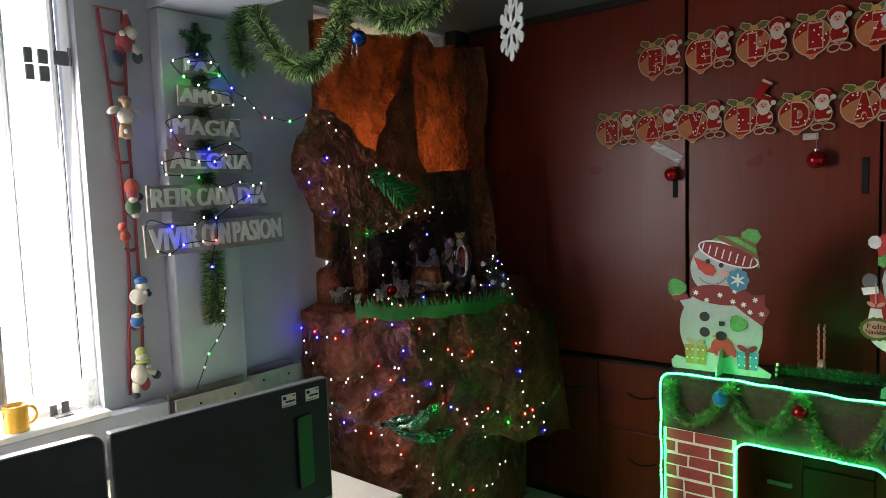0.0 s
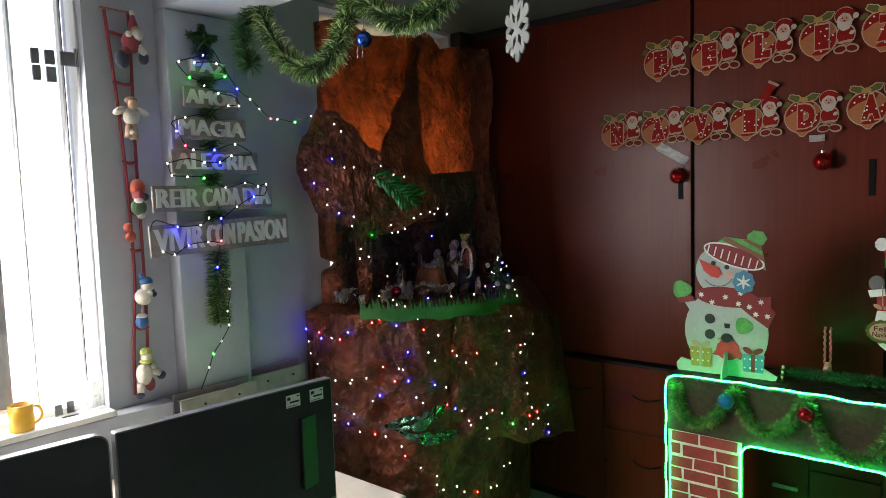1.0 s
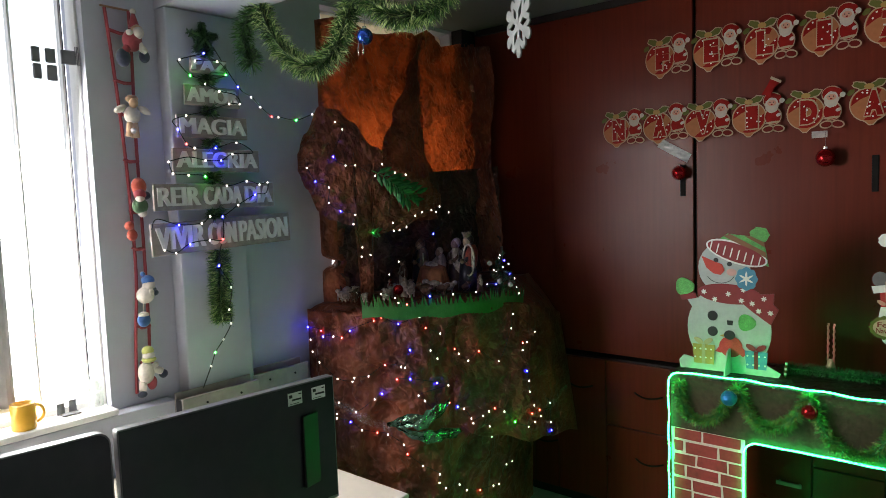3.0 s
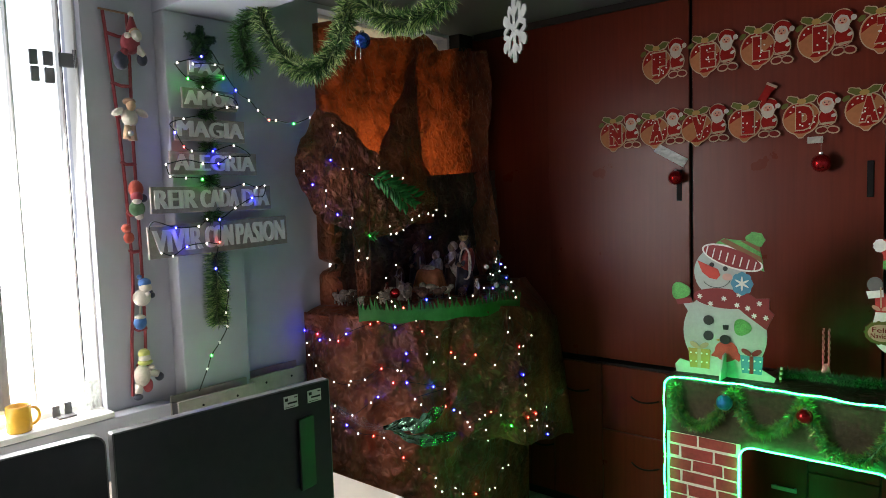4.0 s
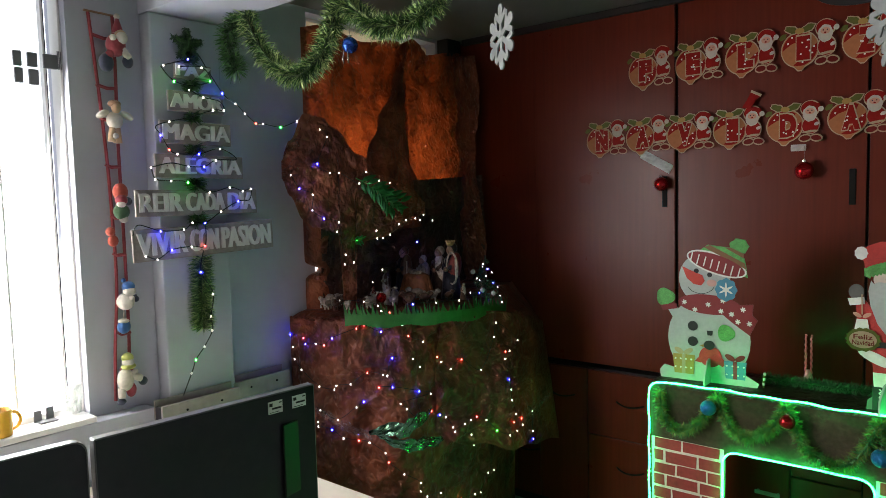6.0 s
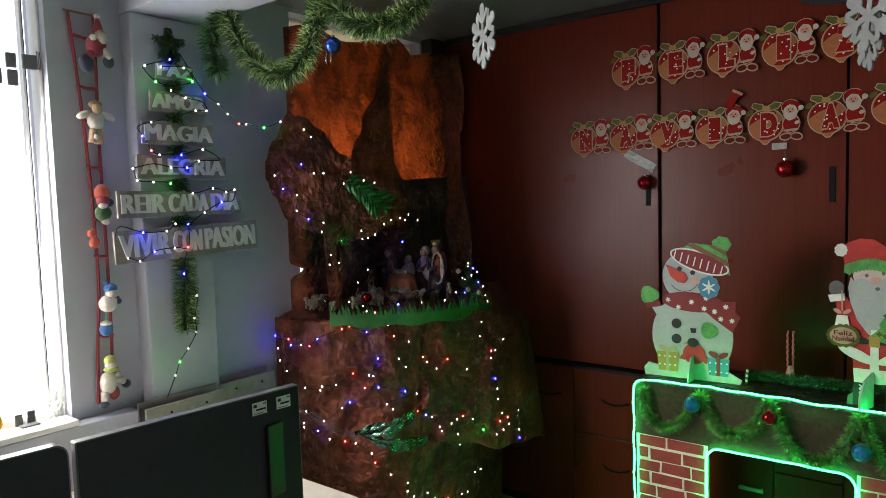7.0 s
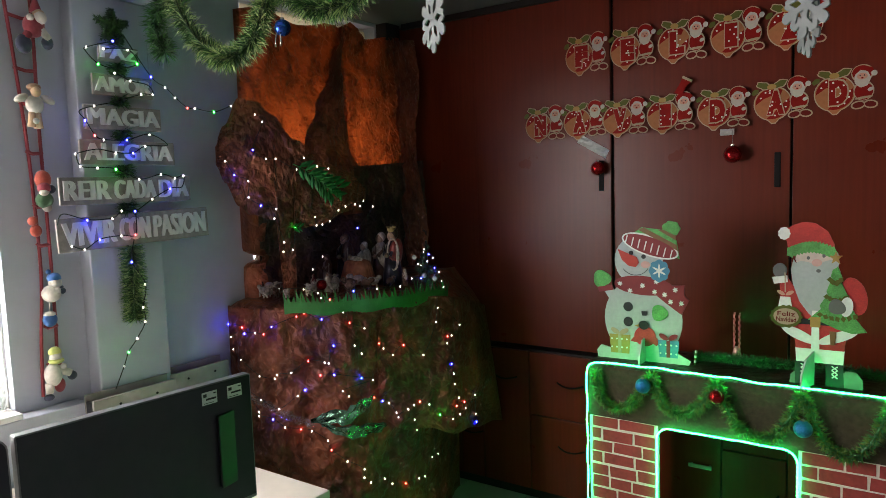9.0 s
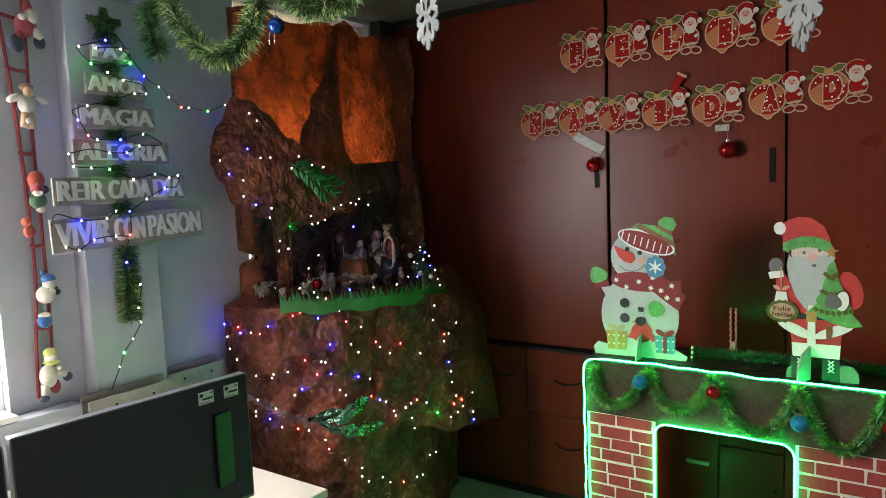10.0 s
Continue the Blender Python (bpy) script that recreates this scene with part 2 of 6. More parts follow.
# left wall with the openings of both windows
W1 = (-0.60, 1.105, 1.02, 2.62)
W2 = (2.20, 3.16, 1.36, 2.68)
bm = bmesh.new()
xa, xb = WALL_X - 0.17, WALL_X
for y0, y1, z0, z1 in ((-3.0, W1[0], 0, CEIL_Z), (W1[0], W1[1], 0, W1[2]), (W1[0], W1[1], W1[3], CEIL_Z), (W1[1], W2[0], 0, CEIL_Z),
                       (W2[0], W2[1], 0, W2[2]), (W2[0], W2[1], W2[3], CEIL_Z), (W2[1], 3.9, 0, CEIL_Z)):
    box(bm, xa, xb, y0, y1, z0, z1)
structure("wall_west", bm, M_WALL, "grey painted plaster wall with window openings", "wall")
bm = bmesh.new()
box(bm, -2.75, 3.0, 3.9, 4.0, 0, CEIL_Z)
structure("wall_north", bm, M_WALL, "grey painted wall behind the wardrobes", "wall")
bm = bmesh.new()
box(bm, 3.0, 3.1, -3.0, 4.0, 0, CEIL_Z)
structure("wall_east", bm, M_WALL, "grey painted plain wall", "wall")
bm = bmesh.new()
box(bm, -2.75, 3.1, -3.1, -3.0, 0, CEIL_Z)
structure("wall_south", bm, M_WALL, "grey painted plain wall", "wall")
# column and beam
bm = bmesh.new()
box(bm, WALL_X, -2.50, 1.375, 1.672, 0, 2.512, 0.006)
structure("column", bm, M_WALL, "grey painted square wall column", "column")
bm = bmesh.new()
box(bm, WALL_X, 3.0, 1.375, 1.672, 2.514, CEIL_Z)
structure("ceiling_beam", bm, M_WALL, "white painted beam under the ceiling", "beam")

# ---- wardrobe wall ----


def wardrobe():
    """Built-in wardrobes: upper sliding doors over low drawer cabinets."""
    xs = [-2.58, -2.0, -1.215, -0.422, 0.371, 1.164, 1.957, 2.75]
    for i in range(len(xs) - 1):
        x0, x1 = xs[i], xs[i + 1]
        t = thing("wardrobe_unit", "dark mahogany laminate wardrobe with a tall sliding door", "wardrobe", (x0, CAB_Y, 0), "wardrobe wall")
        bm = bmesh.new()
        box(bm, x0, x1, CAB_Y + 0.045, 3.88, 0.875, CEIL_Z - 0.004)
        part("body", bm, M_GAP, t)
        bm = bmesh.new()
        yo = {0: 0.003}.get(i, 0.0 if i % 2 else 0.012)
        box(bm, x0 + (0.001 if i == 1 else 0.006), x1 - (0.001 if i == 0 else 0.006), CAB_Y + yo, CAB_Y + yo + 0.022, 0.885, CEIL_Z - 0.022, 0.002)
        d = part("door", bm, M_LAM, t)
        if i in (1, 2, 4):
            hx = x1 - 0.055
            bm = bmesh.new()
            box(bm, hx - 0.013, hx + 0.013, CAB_Y - 0.004 + yo, CAB_Y + 0.004 + yo, 1.71, 1.86, 0.003)
            hd = part("handle", bm, M_HANDLE, d, "recessed dark metal finger pull")
        t2 = thing("drawer_cabinet", "dark mahogany low cabinet with curved dark handles", "cabinet", (x0, CAB_Y, 0), "low cabinets")
        bm = bmesh.new()
        box(bm, x0, x1, CAB_Y + 0.03, 3.88, 0.06, 0.855)
        part("body", bm, M_GAP, t2)
        bm = bmesh.new()
        box(bm, x0, x1, CAB_Y + 0.055, CAB_Y + 0.075, 0.0, 0.058)
        part("plinth", bm, M_GAP, t2)
        ws = {0: 0.42, 1: 0.3, 2: 0.515}.get(i, 0.395)
        for (a, b, z0, z1) in ((x0 + 0.004, x0 + ws - 0.003, 0.07, 0.846), (x0 + ws + 0.003, x1 - 0.004, 0.50, 0.846), (x0 + ws + 0.003, x1 - 0.004, 0.07, 0.494)):
            bm = bmesh.new()
            box(bm, a, b, CAB_Y + 0.005, CAB_Y + 0.028, z0, z1, 0.002)
            d = part("drawer_front", bm, M_LAM, t2)
            bm = bmesh.new()
            c, zt = (a + b) / 2, z1 - 0.15
            if i == 2 and a > x0 + 0.1:
                cyl(bm, (b - 0.03, CAB_Y + 0.006, zt - 0.02), (b - 0.03, CAB_Y - 0.012, zt - 0.02), 0.006, 0.008)
                part("knob", bm, M_HANDLE, d, "small dark knob")
                continue
            if i == 2:
                zt, c = 0.402, -0.79
                box(bm, c - 0.053, c + 0.053, CAB_Y - 0.022, CAB_Y - 0.014, zt - 0.009, zt + 0.009, 0.002)
                for s in (-1, 1):
                    box(bm, c + s * 0.042 - 0.004, c + s * 0.042 + 0.004, CAB_Y - 0.014, CAB_Y + 0.005, zt - 0.005, zt + 0.005)
                part("handle", bm, M_BAR, d, "flat brushed metal bar handle")
                continue
            tube(bm, [(c + 0.075 * s, CAB_Y - 0.020 + 0.026 * s * s, zt - 0.012 * (1 - s * s)) for s in [k / 6 - 1 for k in range(13)]], 0.005, 6)
            part("handle", bm, M_HANDLE, d, "curved dark metal bow handle", True)


M_BAR = simple("brushed_metal", (0.42, 0.42, 0.42), 0.35, 0.8)
M_HANDLE = simple("dark_metal", (0.010, 0.008, 0.008), 0.6, spec=0.15)
wardrobe()

# near-black block added to keep the corner recess dark
bm = bmesh.new()
box(bm, WALL_X + 0.002, -2.50, 3.175, CAB_Y - 0.002, 2.60, CEIL_Z - 0.002, 0.003)
structure("trim", bm, M_GAP, "dark block added at the corner recess between wall and wardrobe", "trim")
bm = bmesh.new()
box(bm, -2.47, 3.0, CAB_Y - 0.03, CAB_Y - 0.002, CEIL_Z - 0.035, CEIL_Z - 0.002, 0.003)
structure("cornice", bm, M_GAP, "dark rail along the top of the wardrobes", "cornice")

# ---- fireplace ----
FX0, FX1, FY, FH = -1.10, -0.006, 2.72, 1.004
OX0, OX1, OZ = -0.808, -0.301, 0.775


def rounded_arch(x0, x1, z0, z1, r, n=5):
    pts = [(x0, z0)]
    pts += [(x0 + r - r * math.cos(a), z1 - r + r * math.sin(a)) for a in [math.pi / 2 * k / n for k in range(n + 1)]]
    pts += [(x1 - r + r * math.sin(a), z1 - r + r * math.cos(a)) for a in [math.pi / 2 * k / n for k in range(n + 1)]]
    pts += [(x1, z0)]
    return pts


def fireplace():
    t = thing("decorative_fireplace", "cardboard Christmas fireplace with painted red bricks and green light rope", "fireplace", (FX0, FY, 0))
    bm = bmesh.new()
    box(bm, FX0, OX0, FY + 0.001, FY + 0.022, 0, 0.774)
    pier_a = part("pier", bm, M_MORTAR, t, "cream mortar under painted bricks")
    bm = bmesh.new()
    box(bm, OX1, FX1, FY + 0.001, FY + 0.022, 0, 0.774)
    pier_b = part("pier", bm, M_MORTAR, t, "cream mortar under painted bricks")
    for x in (FX0, FX1 - 0.012):
        bm = bmesh.new()
        box(bm, x, x + 0.012, FY + 0.0225, FY + 0.34, 0, FH - 0.0125)
        part("side_panel", bm, M_MANTEL, t, "dark brown side board")
    bm = bmesh.new()
    box(bm, FX0, FX1, FY - 0.003, FY + 0.0222, 0.775, FH - 0.0122)
    part("mantel_band", bm, M_FUZZ, t, "dark brown fuzzy cloth band")
    bm = bmesh.new()
    box(bm, FX0 - 0.004, FX1 + 0.004, FY - 0.008, FY + 0.35, FH - 0.012, FH, 0.003)
    part("mantel_shelf", bm, M_MANTEL, t)
    # corner fillets of the opening
    for sx, cx in ((1, OX0), (-1, OX1)):
        bm = bmesh.new()
        pts = [(cx, 0.775), (cx, 0.725)] + [(cx + sx * (0.05 - 0.05 * math.cos(a)), 0.725 + 0.05 * math.sin(a)) for a in [math.pi / 2 * k / 5 for k in range(1, 6)]]
        plate(bm, pts if sx < 0 else pts[::-1], 0.02, Matrix.Translation((0, FY + 0.02, 0)))
        part("corner_fillet", bm, M_FUZZ, t)
    # light ropes
    def wob(i, k):
        return 0.004 * noise.noise(Vector((i * 0.21, k, 0)))
    bm = bmesh.new()
    top = [(FX0 - 0.006, 0.0)] + [(FX0 - 0.006 + 0.002 * math.sin(i), i * 0.025) for i in range(1, 38)]
    top += [(FX0 - 0.006 + 0.045 - 0.045 * math.cos(a), FH - 0.045 + 0.045 * math.sin(a)) for a in [math.pi / 2 * k / 6 for k in range(1, 7)]]
    n = 44
    top += [(FX0 + 0.06 + (FX1 - FX0 - 0.06) * i / n, FH + 0.004 + 2.2 * wob(i, 3) + 0.006 * math.exp(-((i - 9) / 4) ** 2)) for i in range(1, n)]
    tube(bm, dense([(x, FY - 0.012, z + 0.002) for x, z in top], 4), beaded, 7)
    part("light_rope", bm, M_LED, t, "glowing green light rope on the outer edge", True)
    bm = bmesh.new()
    arch = [(OX0, 0.02 + 0.025 * i) for i in range(28)] + rounded_arch(OX0, OX1, 0.70, OZ, 0.05)[1:7]
    arch += [(OX0 + 0.05 + (OX1 - OX0 - 0.1) * i / 18, OZ + wob(i, 9)) for i in range(1, 18)] + rounded_arch(OX0, OX1, 0.70, OZ, 0.05)[7:-1] + [(OX1, 0.70 - 0.025 * i) for i in range(28)]
    tube(bm, dense([(x, FY - 0.016, z) for x, z in arch], 4), beaded, 7)
    part("light_rope", bm, M_LED, t, "glowing green light rope round the opening", True)
    # bricks
    random.seed(5)
    bh, bw, j = 0.052, 0.125, 0.0095
    for a, b, body in ((FX0 + 0.012, OX0 - 0.012, pier_a), (OX1 + 0.012, FX1, pier_b)):
        for r in range(15):
            z1 = 0.771 - r * bh
            z0 = z1 - bh + j
            if z0 < 0:
                break
            x = a - (0.062 if r % 2 else 0) - random.random() * 0.03
            while x < b - 0.01:
                w = bw * random.uniform(0.75, 1.25)
                x0, x1 = max(x, a), min(x + w - j, b)
                if x1 - x0 > 0.012:
                    bm = bmesh.new()
                    dz = random.uniform(-0.002, 0.002)
                    box(bm, x0, x1, FY - 0.002, FY + 0.008, z0 + dz, z1 + dz)
                    for v in bm.verts:
                        v.co.x += random.uniform(-0.0022, 0.0022)
                        v.co.z += random.uniform(-0.002, 0.002)
                    part("brick", bm, M_BRICK, body)
                x += w
    return t


fireplace()

# ---- crib grotto of brown paper in the corner ----
PLAT_Z = 1.262
DRAPE, FLAP, HOOD = [], [], []


def lerp(tab, u):
    """A smooth value between the rows (u, value) of a table."""
    for (u0, a), (u1, b) in zip(tab, tab[1:]):
        if u <= u1:
            k = max(0, (u - u0) / (u1 - u0))
            return a + (b - a) * (k * k * (3 - 2 * k))
    return tab[-1][1]


def plan(u, grow=0.0, bx=-1.97):
    """The ledge from above: from the west wall round to the wardrobes."""
    a, m, b = Vector((-2.56, 2.02)), Vector((-1.80, 2.16)), Vector((bx, 3.28))
    p = a * (1 - u) ** 2 + m * 2 * u * (1 - u) + b * u * u
    return p + Vector((0.75, -0.66)) * grow * (0.35 + 1.3 * u * (1 - u) * 2)


def rim(u):
    """Height of the ledge's edge, which sinks towards the wardrobes."""
    return PLAT_Z - 0.045 * u - 0.125 * max(0, (u - 0.72) / 0.28) ** 1.6


def hood_plan(u, g):
    a, m, b = Vector((-2.56, 2.02)), Vector((-2.18, 2.24)), Vector((-2.26, 3.25))
    p = a * (1 - u) ** 2 + m * 2 * u * (1 - u) + b * u * u
    return p + Vector((0.75, -0.66)) * g


def indoors(q):
    q.x = max(q.x, WALL_X + 0.006)
    q.y = min(q.y, CAB_Y - 0.012)
    q.z = max(q.z, 0.0)
    return q


def grotto():
    t = thing("paper_grotto", "crumpled brown kraft paper grotto for a nativity scene", "grotto", (-2.4, 2.9, 0))
    out = Vector((0.75, -0.66, 0))
    def skirt_relief(q, uu, f):
        pleat = 0.030 * math.sin(uu * 19 + 2.5 * noise.noise(Vector((uu * 4, f * 1.5, 3)))) * min(1, f * 3)
        return pleat + 0.070 * ridged(q, 1.7) * min(1, 0.25 + f * 4) + 0.034 * ridged(q + Vector((3, 1, 0)), 5.0) + 0.010 * ridged(q + Vector((1, 4, 2)), 13)

    def skirt_grow(f):
        return 0.01 + 0.10 * math.sin(min(1, f * 1.7) * math.pi / 2) - 0.09 * f * f

    # skirt down to the floor
    rows = []
    NU, NV = 150, 100
    for v in range(NV + 1):
        f = v / NV
        row = []
        for u in range(NU + 1):
            uu = u / NU
            z = rim(uu) * (1 - f)
            p = plan(uu, skirt_grow(f), -1.97 - 0.20 * min(1, f * 5))
            q = Vector((p.x, p.y, z))
            d = skirt_relief(q, uu, f)
            q += out * d * (1 if 0.03 < uu < 0.97 else 0.3)
            q.z += (0.012 * ridged(q + Vector((5, 0, 0)), 3) if 0 < f < 1 else 0) - (0.02 if f == 0 else 0)
            row.append(indoors(q))
        rows.append(row)
    DRAPE.extend(rows)
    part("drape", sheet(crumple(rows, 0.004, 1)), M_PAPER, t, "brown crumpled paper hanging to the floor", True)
    # second sheet over its end, flaring out before the wardrobe
    rows = []
    for v in range(71):
        f = v / 70
        row = []
        for u in range(71):
            g = u / 70
            uu = 0.54 + 0.46 * g
            low = 0.70 - 0.24 * g ** 0.8 + 0.010 * math.sin(g * 23)
            z = rim(uu) * (1 - f) + low * f
            fs = 1 - z / rim(uu)
            w = min(1, g * 2.2) ** 2
            p = plan(uu, skirt_grow(fs) * (1 - w) + (0.030 + 0.05 * min(1, f * 2)) * w, (-1.97 - 0.20 * min(1, fs * 5)) * (1 - w) + (-1.965 + 0.09 * f) * w)
            q = Vector((p.x, p.y, z))
            d = 0.018 * math.sin(g * 11 + 2 * f) * f + 0.035 * ridged(q + Vector((8, 2, 0)), 2.4) + 0.016 * ridged(q + Vector((3, 6, 0)), 6.5)
            d = skirt_relief(q, uu, fs) * (1 - w) + d * w
            q += out * (d + 0.010) * min(1, 0.1 + 4 * (1 - g))
            row.append(indoors(q))
        rows.append(row)
    FLAP.extend(rows)
    part("flap", sheet(crumple(rows, 0.004, 6), 0.0015), M_PAPER, t, "loose brown paper sheet hanging over the end", True)
    # ledge top
    rows = []
    c = Vector((-2.52, 3.26))
    for k in range(25):
        f = k / 24
        row = []
        for u in range(NU + 1):
            p = plan(u / NU, 0.035) * (1 - f) + c * f
            h = rim(u / NU)
            q = Vector((p.x, p.y, h + (PLAT_Z + 0.04 - h) * min(1, f * 3)))
            q.z += (0.014 * ridged(q, 3.5) - 0.012 if k else -0.02)
            row.append(indoors(q))
        rows.append(row)
    part("ledge", sheet(rows), M_PAPER, t)

    # thin sheets on the window
    def wall_sheet(y0, y1, low, top, off, seed):
        rows = []
        for v in range(61):
            f = v / 60
            row = []
            for u in range(49):
                g = u / 48
                zt = top(g)
                q = Vector((WALL_X + off, y0 + (y1 - y0) * g, zt + (low(g) - zt) * f))
                q.x += (0.032 * ridged(q + Vector((seed, 0, 0)), 2.6) + 0.012 * ridged(q + Vector((0, seed, 0)), 8) + 0.03) * min(1, g * 7 + 0.02)
                row.append(q)
            rows.append(row)
        return part("back_sheet", sheet(crumple(rows, 0.005, seed)), M_PAPER_THIN, t, "thin brown paper with daylight coming through")
    wall_sheet(2.16, 2.83, lambda g: 1.80, lambda g: 2.60 + 0.02 * math.sin(g * 9), 0.004, 1)
    wall_sheet(2.785, 3.28, lambda g: 1.80 + 0.06 * g, lambda g: 2.60 + 0.055 * (1 - abs(g * 5 - 1)) if g < 0.4 else 2.60 - 0.025 * math.sin(g * 5), 0.03, 5)
    # sheet on the wardrobe side of the corner
    rows = []
    for v in range(61):
        f = v / 60
        row = []
        for u in range(25):
            g = u / 24
            q = Vector((-2.555 + (0.20 + 0.02 * math.sin(f * 11) + 0.10 * max(0, f - 0.5)) * g, CAB_Y - 0.03, 2.61 - 1.36 * f - 0.02 * g))
            q.y -= 0.026 * ridged(q, 2.6) + 0.010 * ridged(q, 8) + 0.012
            row.append(indoors(q))
        rows.append(row)
    part("side_sheet", sheet(crumple(rows, 0.005, 3)), M_PAPER, t)
    # doubled fold between the two back sheets, wider towards its foot
    LEFT = [(1.60, 2.28), (1.85, 2.40), (2.01, 2.475), (2.177, 2.565), (2.367, 2.675), (2.575, 2.775), (2.62, 2.79)]
    RIGHT = [(1.60, 2.93), (1.845, 2.868), (2.01, 2.80), (2.175, 2.768), (2.40, 2.772), (2.62, 2.81)]
    rows = []
    for v in range(51):
        f = v / 50
        row = []
        z = 2.61 - 0.98 * f
        for u in range(21):
            g = u / 20
            a, b = lerp(LEFT, z), lerp(RIGHT, z)
            q = Vector((WALL_X + 0.085 + 0.10 * f * math.sin(g * math.pi), a + (b - a) * g, z))
            q.x += 0.02 * ridged(q, 3) + 0.008 * ridged(q, 9)
            row.append(q)
        rows.append(row)
    part("fold", sheet(crumple(rows, 0.004, 4)), M_PAPER, t, "doubled brown paper, too thick for daylight")
    # hood: bulging front over two openings, with a trunk between them
    TOP = [(0, 1.96), (0.04, 2.05), (0.12, 2.165), (0.20, 2.15), (0.265, 2.10), (0.358, 1.985), (0.467, 1.885), (0.59, 1.83), (0.66, 1.76)]
    BOT = [(0, 1.88), (0.043, 1.80), (0.098, 1.70), (0.152, 1.66), (0.262, 1.63), (0.277, 1.27), (0.333, 1.27), (0.345, 1.585), (0.45, 1.60), (0.56, 1.65), (0.66, 1.70)]
    rows = []
    NU, NV = 130, 56
    for v in range(NV + 1):
        f = v / NV
        row = []
        for u in range(NU + 1):
            uu = 0.66 * u / NU
            z = lerp(TOP, uu) * (1 - f) + lerp(BOT, uu) * f
            bulge = 0.02 + 0.14 * math.sin(math.pi * min(1, max(0, (2.18 - z) / 0.75))) * (1 - 0.6 * uu) - 0.10 * max(0, (uu - 0.5) / 0.16) ** 2
            p = hood_plan(uu, bulge)
            q = Vector((p.x, p.y, z))
            q += Vector((0.75, -0.66, 0.15)) * (0.050 * ridged(q, 2.2) + 0.026 * ridged(q + Vector((1, 5, 2)), 6.0) + 0.008 * ridged(q, 14))
            q.x = max(q.x, WALL_X + 0.012)
            row.append(indoors(q))
        rows.append(row)
    HOOD.extend(rows)
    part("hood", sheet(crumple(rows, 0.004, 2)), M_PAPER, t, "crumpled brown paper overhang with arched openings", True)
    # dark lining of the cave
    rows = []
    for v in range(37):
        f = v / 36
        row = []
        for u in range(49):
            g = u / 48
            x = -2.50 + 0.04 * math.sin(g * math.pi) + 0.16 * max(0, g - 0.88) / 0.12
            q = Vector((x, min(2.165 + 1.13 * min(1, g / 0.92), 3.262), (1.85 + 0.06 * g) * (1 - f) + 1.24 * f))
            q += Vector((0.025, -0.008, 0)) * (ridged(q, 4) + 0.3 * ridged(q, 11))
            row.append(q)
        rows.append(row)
    part("lining", sheet(rows), M_PAPER_DARK, t, "darker brown paper at the back of the cave")
    # narrow pier at the west wall
    rows = []
    for v in range(31):
        row = []
        for u in range(9):
            z = 1.70 - 0.45 * v / 30
            notch = 0.085 * math.exp(-((z - 1.455) / 0.022) ** 2)
            q = Vector((-2.565 + 0.010 * u, 2.125 + notch + (0.055 + 0.05 * abs(z - 1.46) / 0.25 - notch * 0.6) * u / 8, z))
            q += Vector((0.02, -0.02, 0)) * (math.sin(u / 8 * math.pi) + 0.7 * ridged(q, 5))
            q.x = max(q.x, WALL_X + 0.01)
            row.append(q)
        rows.append(row)
    part("pier", sheet(rows), M_PAPER, t)


grotto()

# ---- desk and screens ----


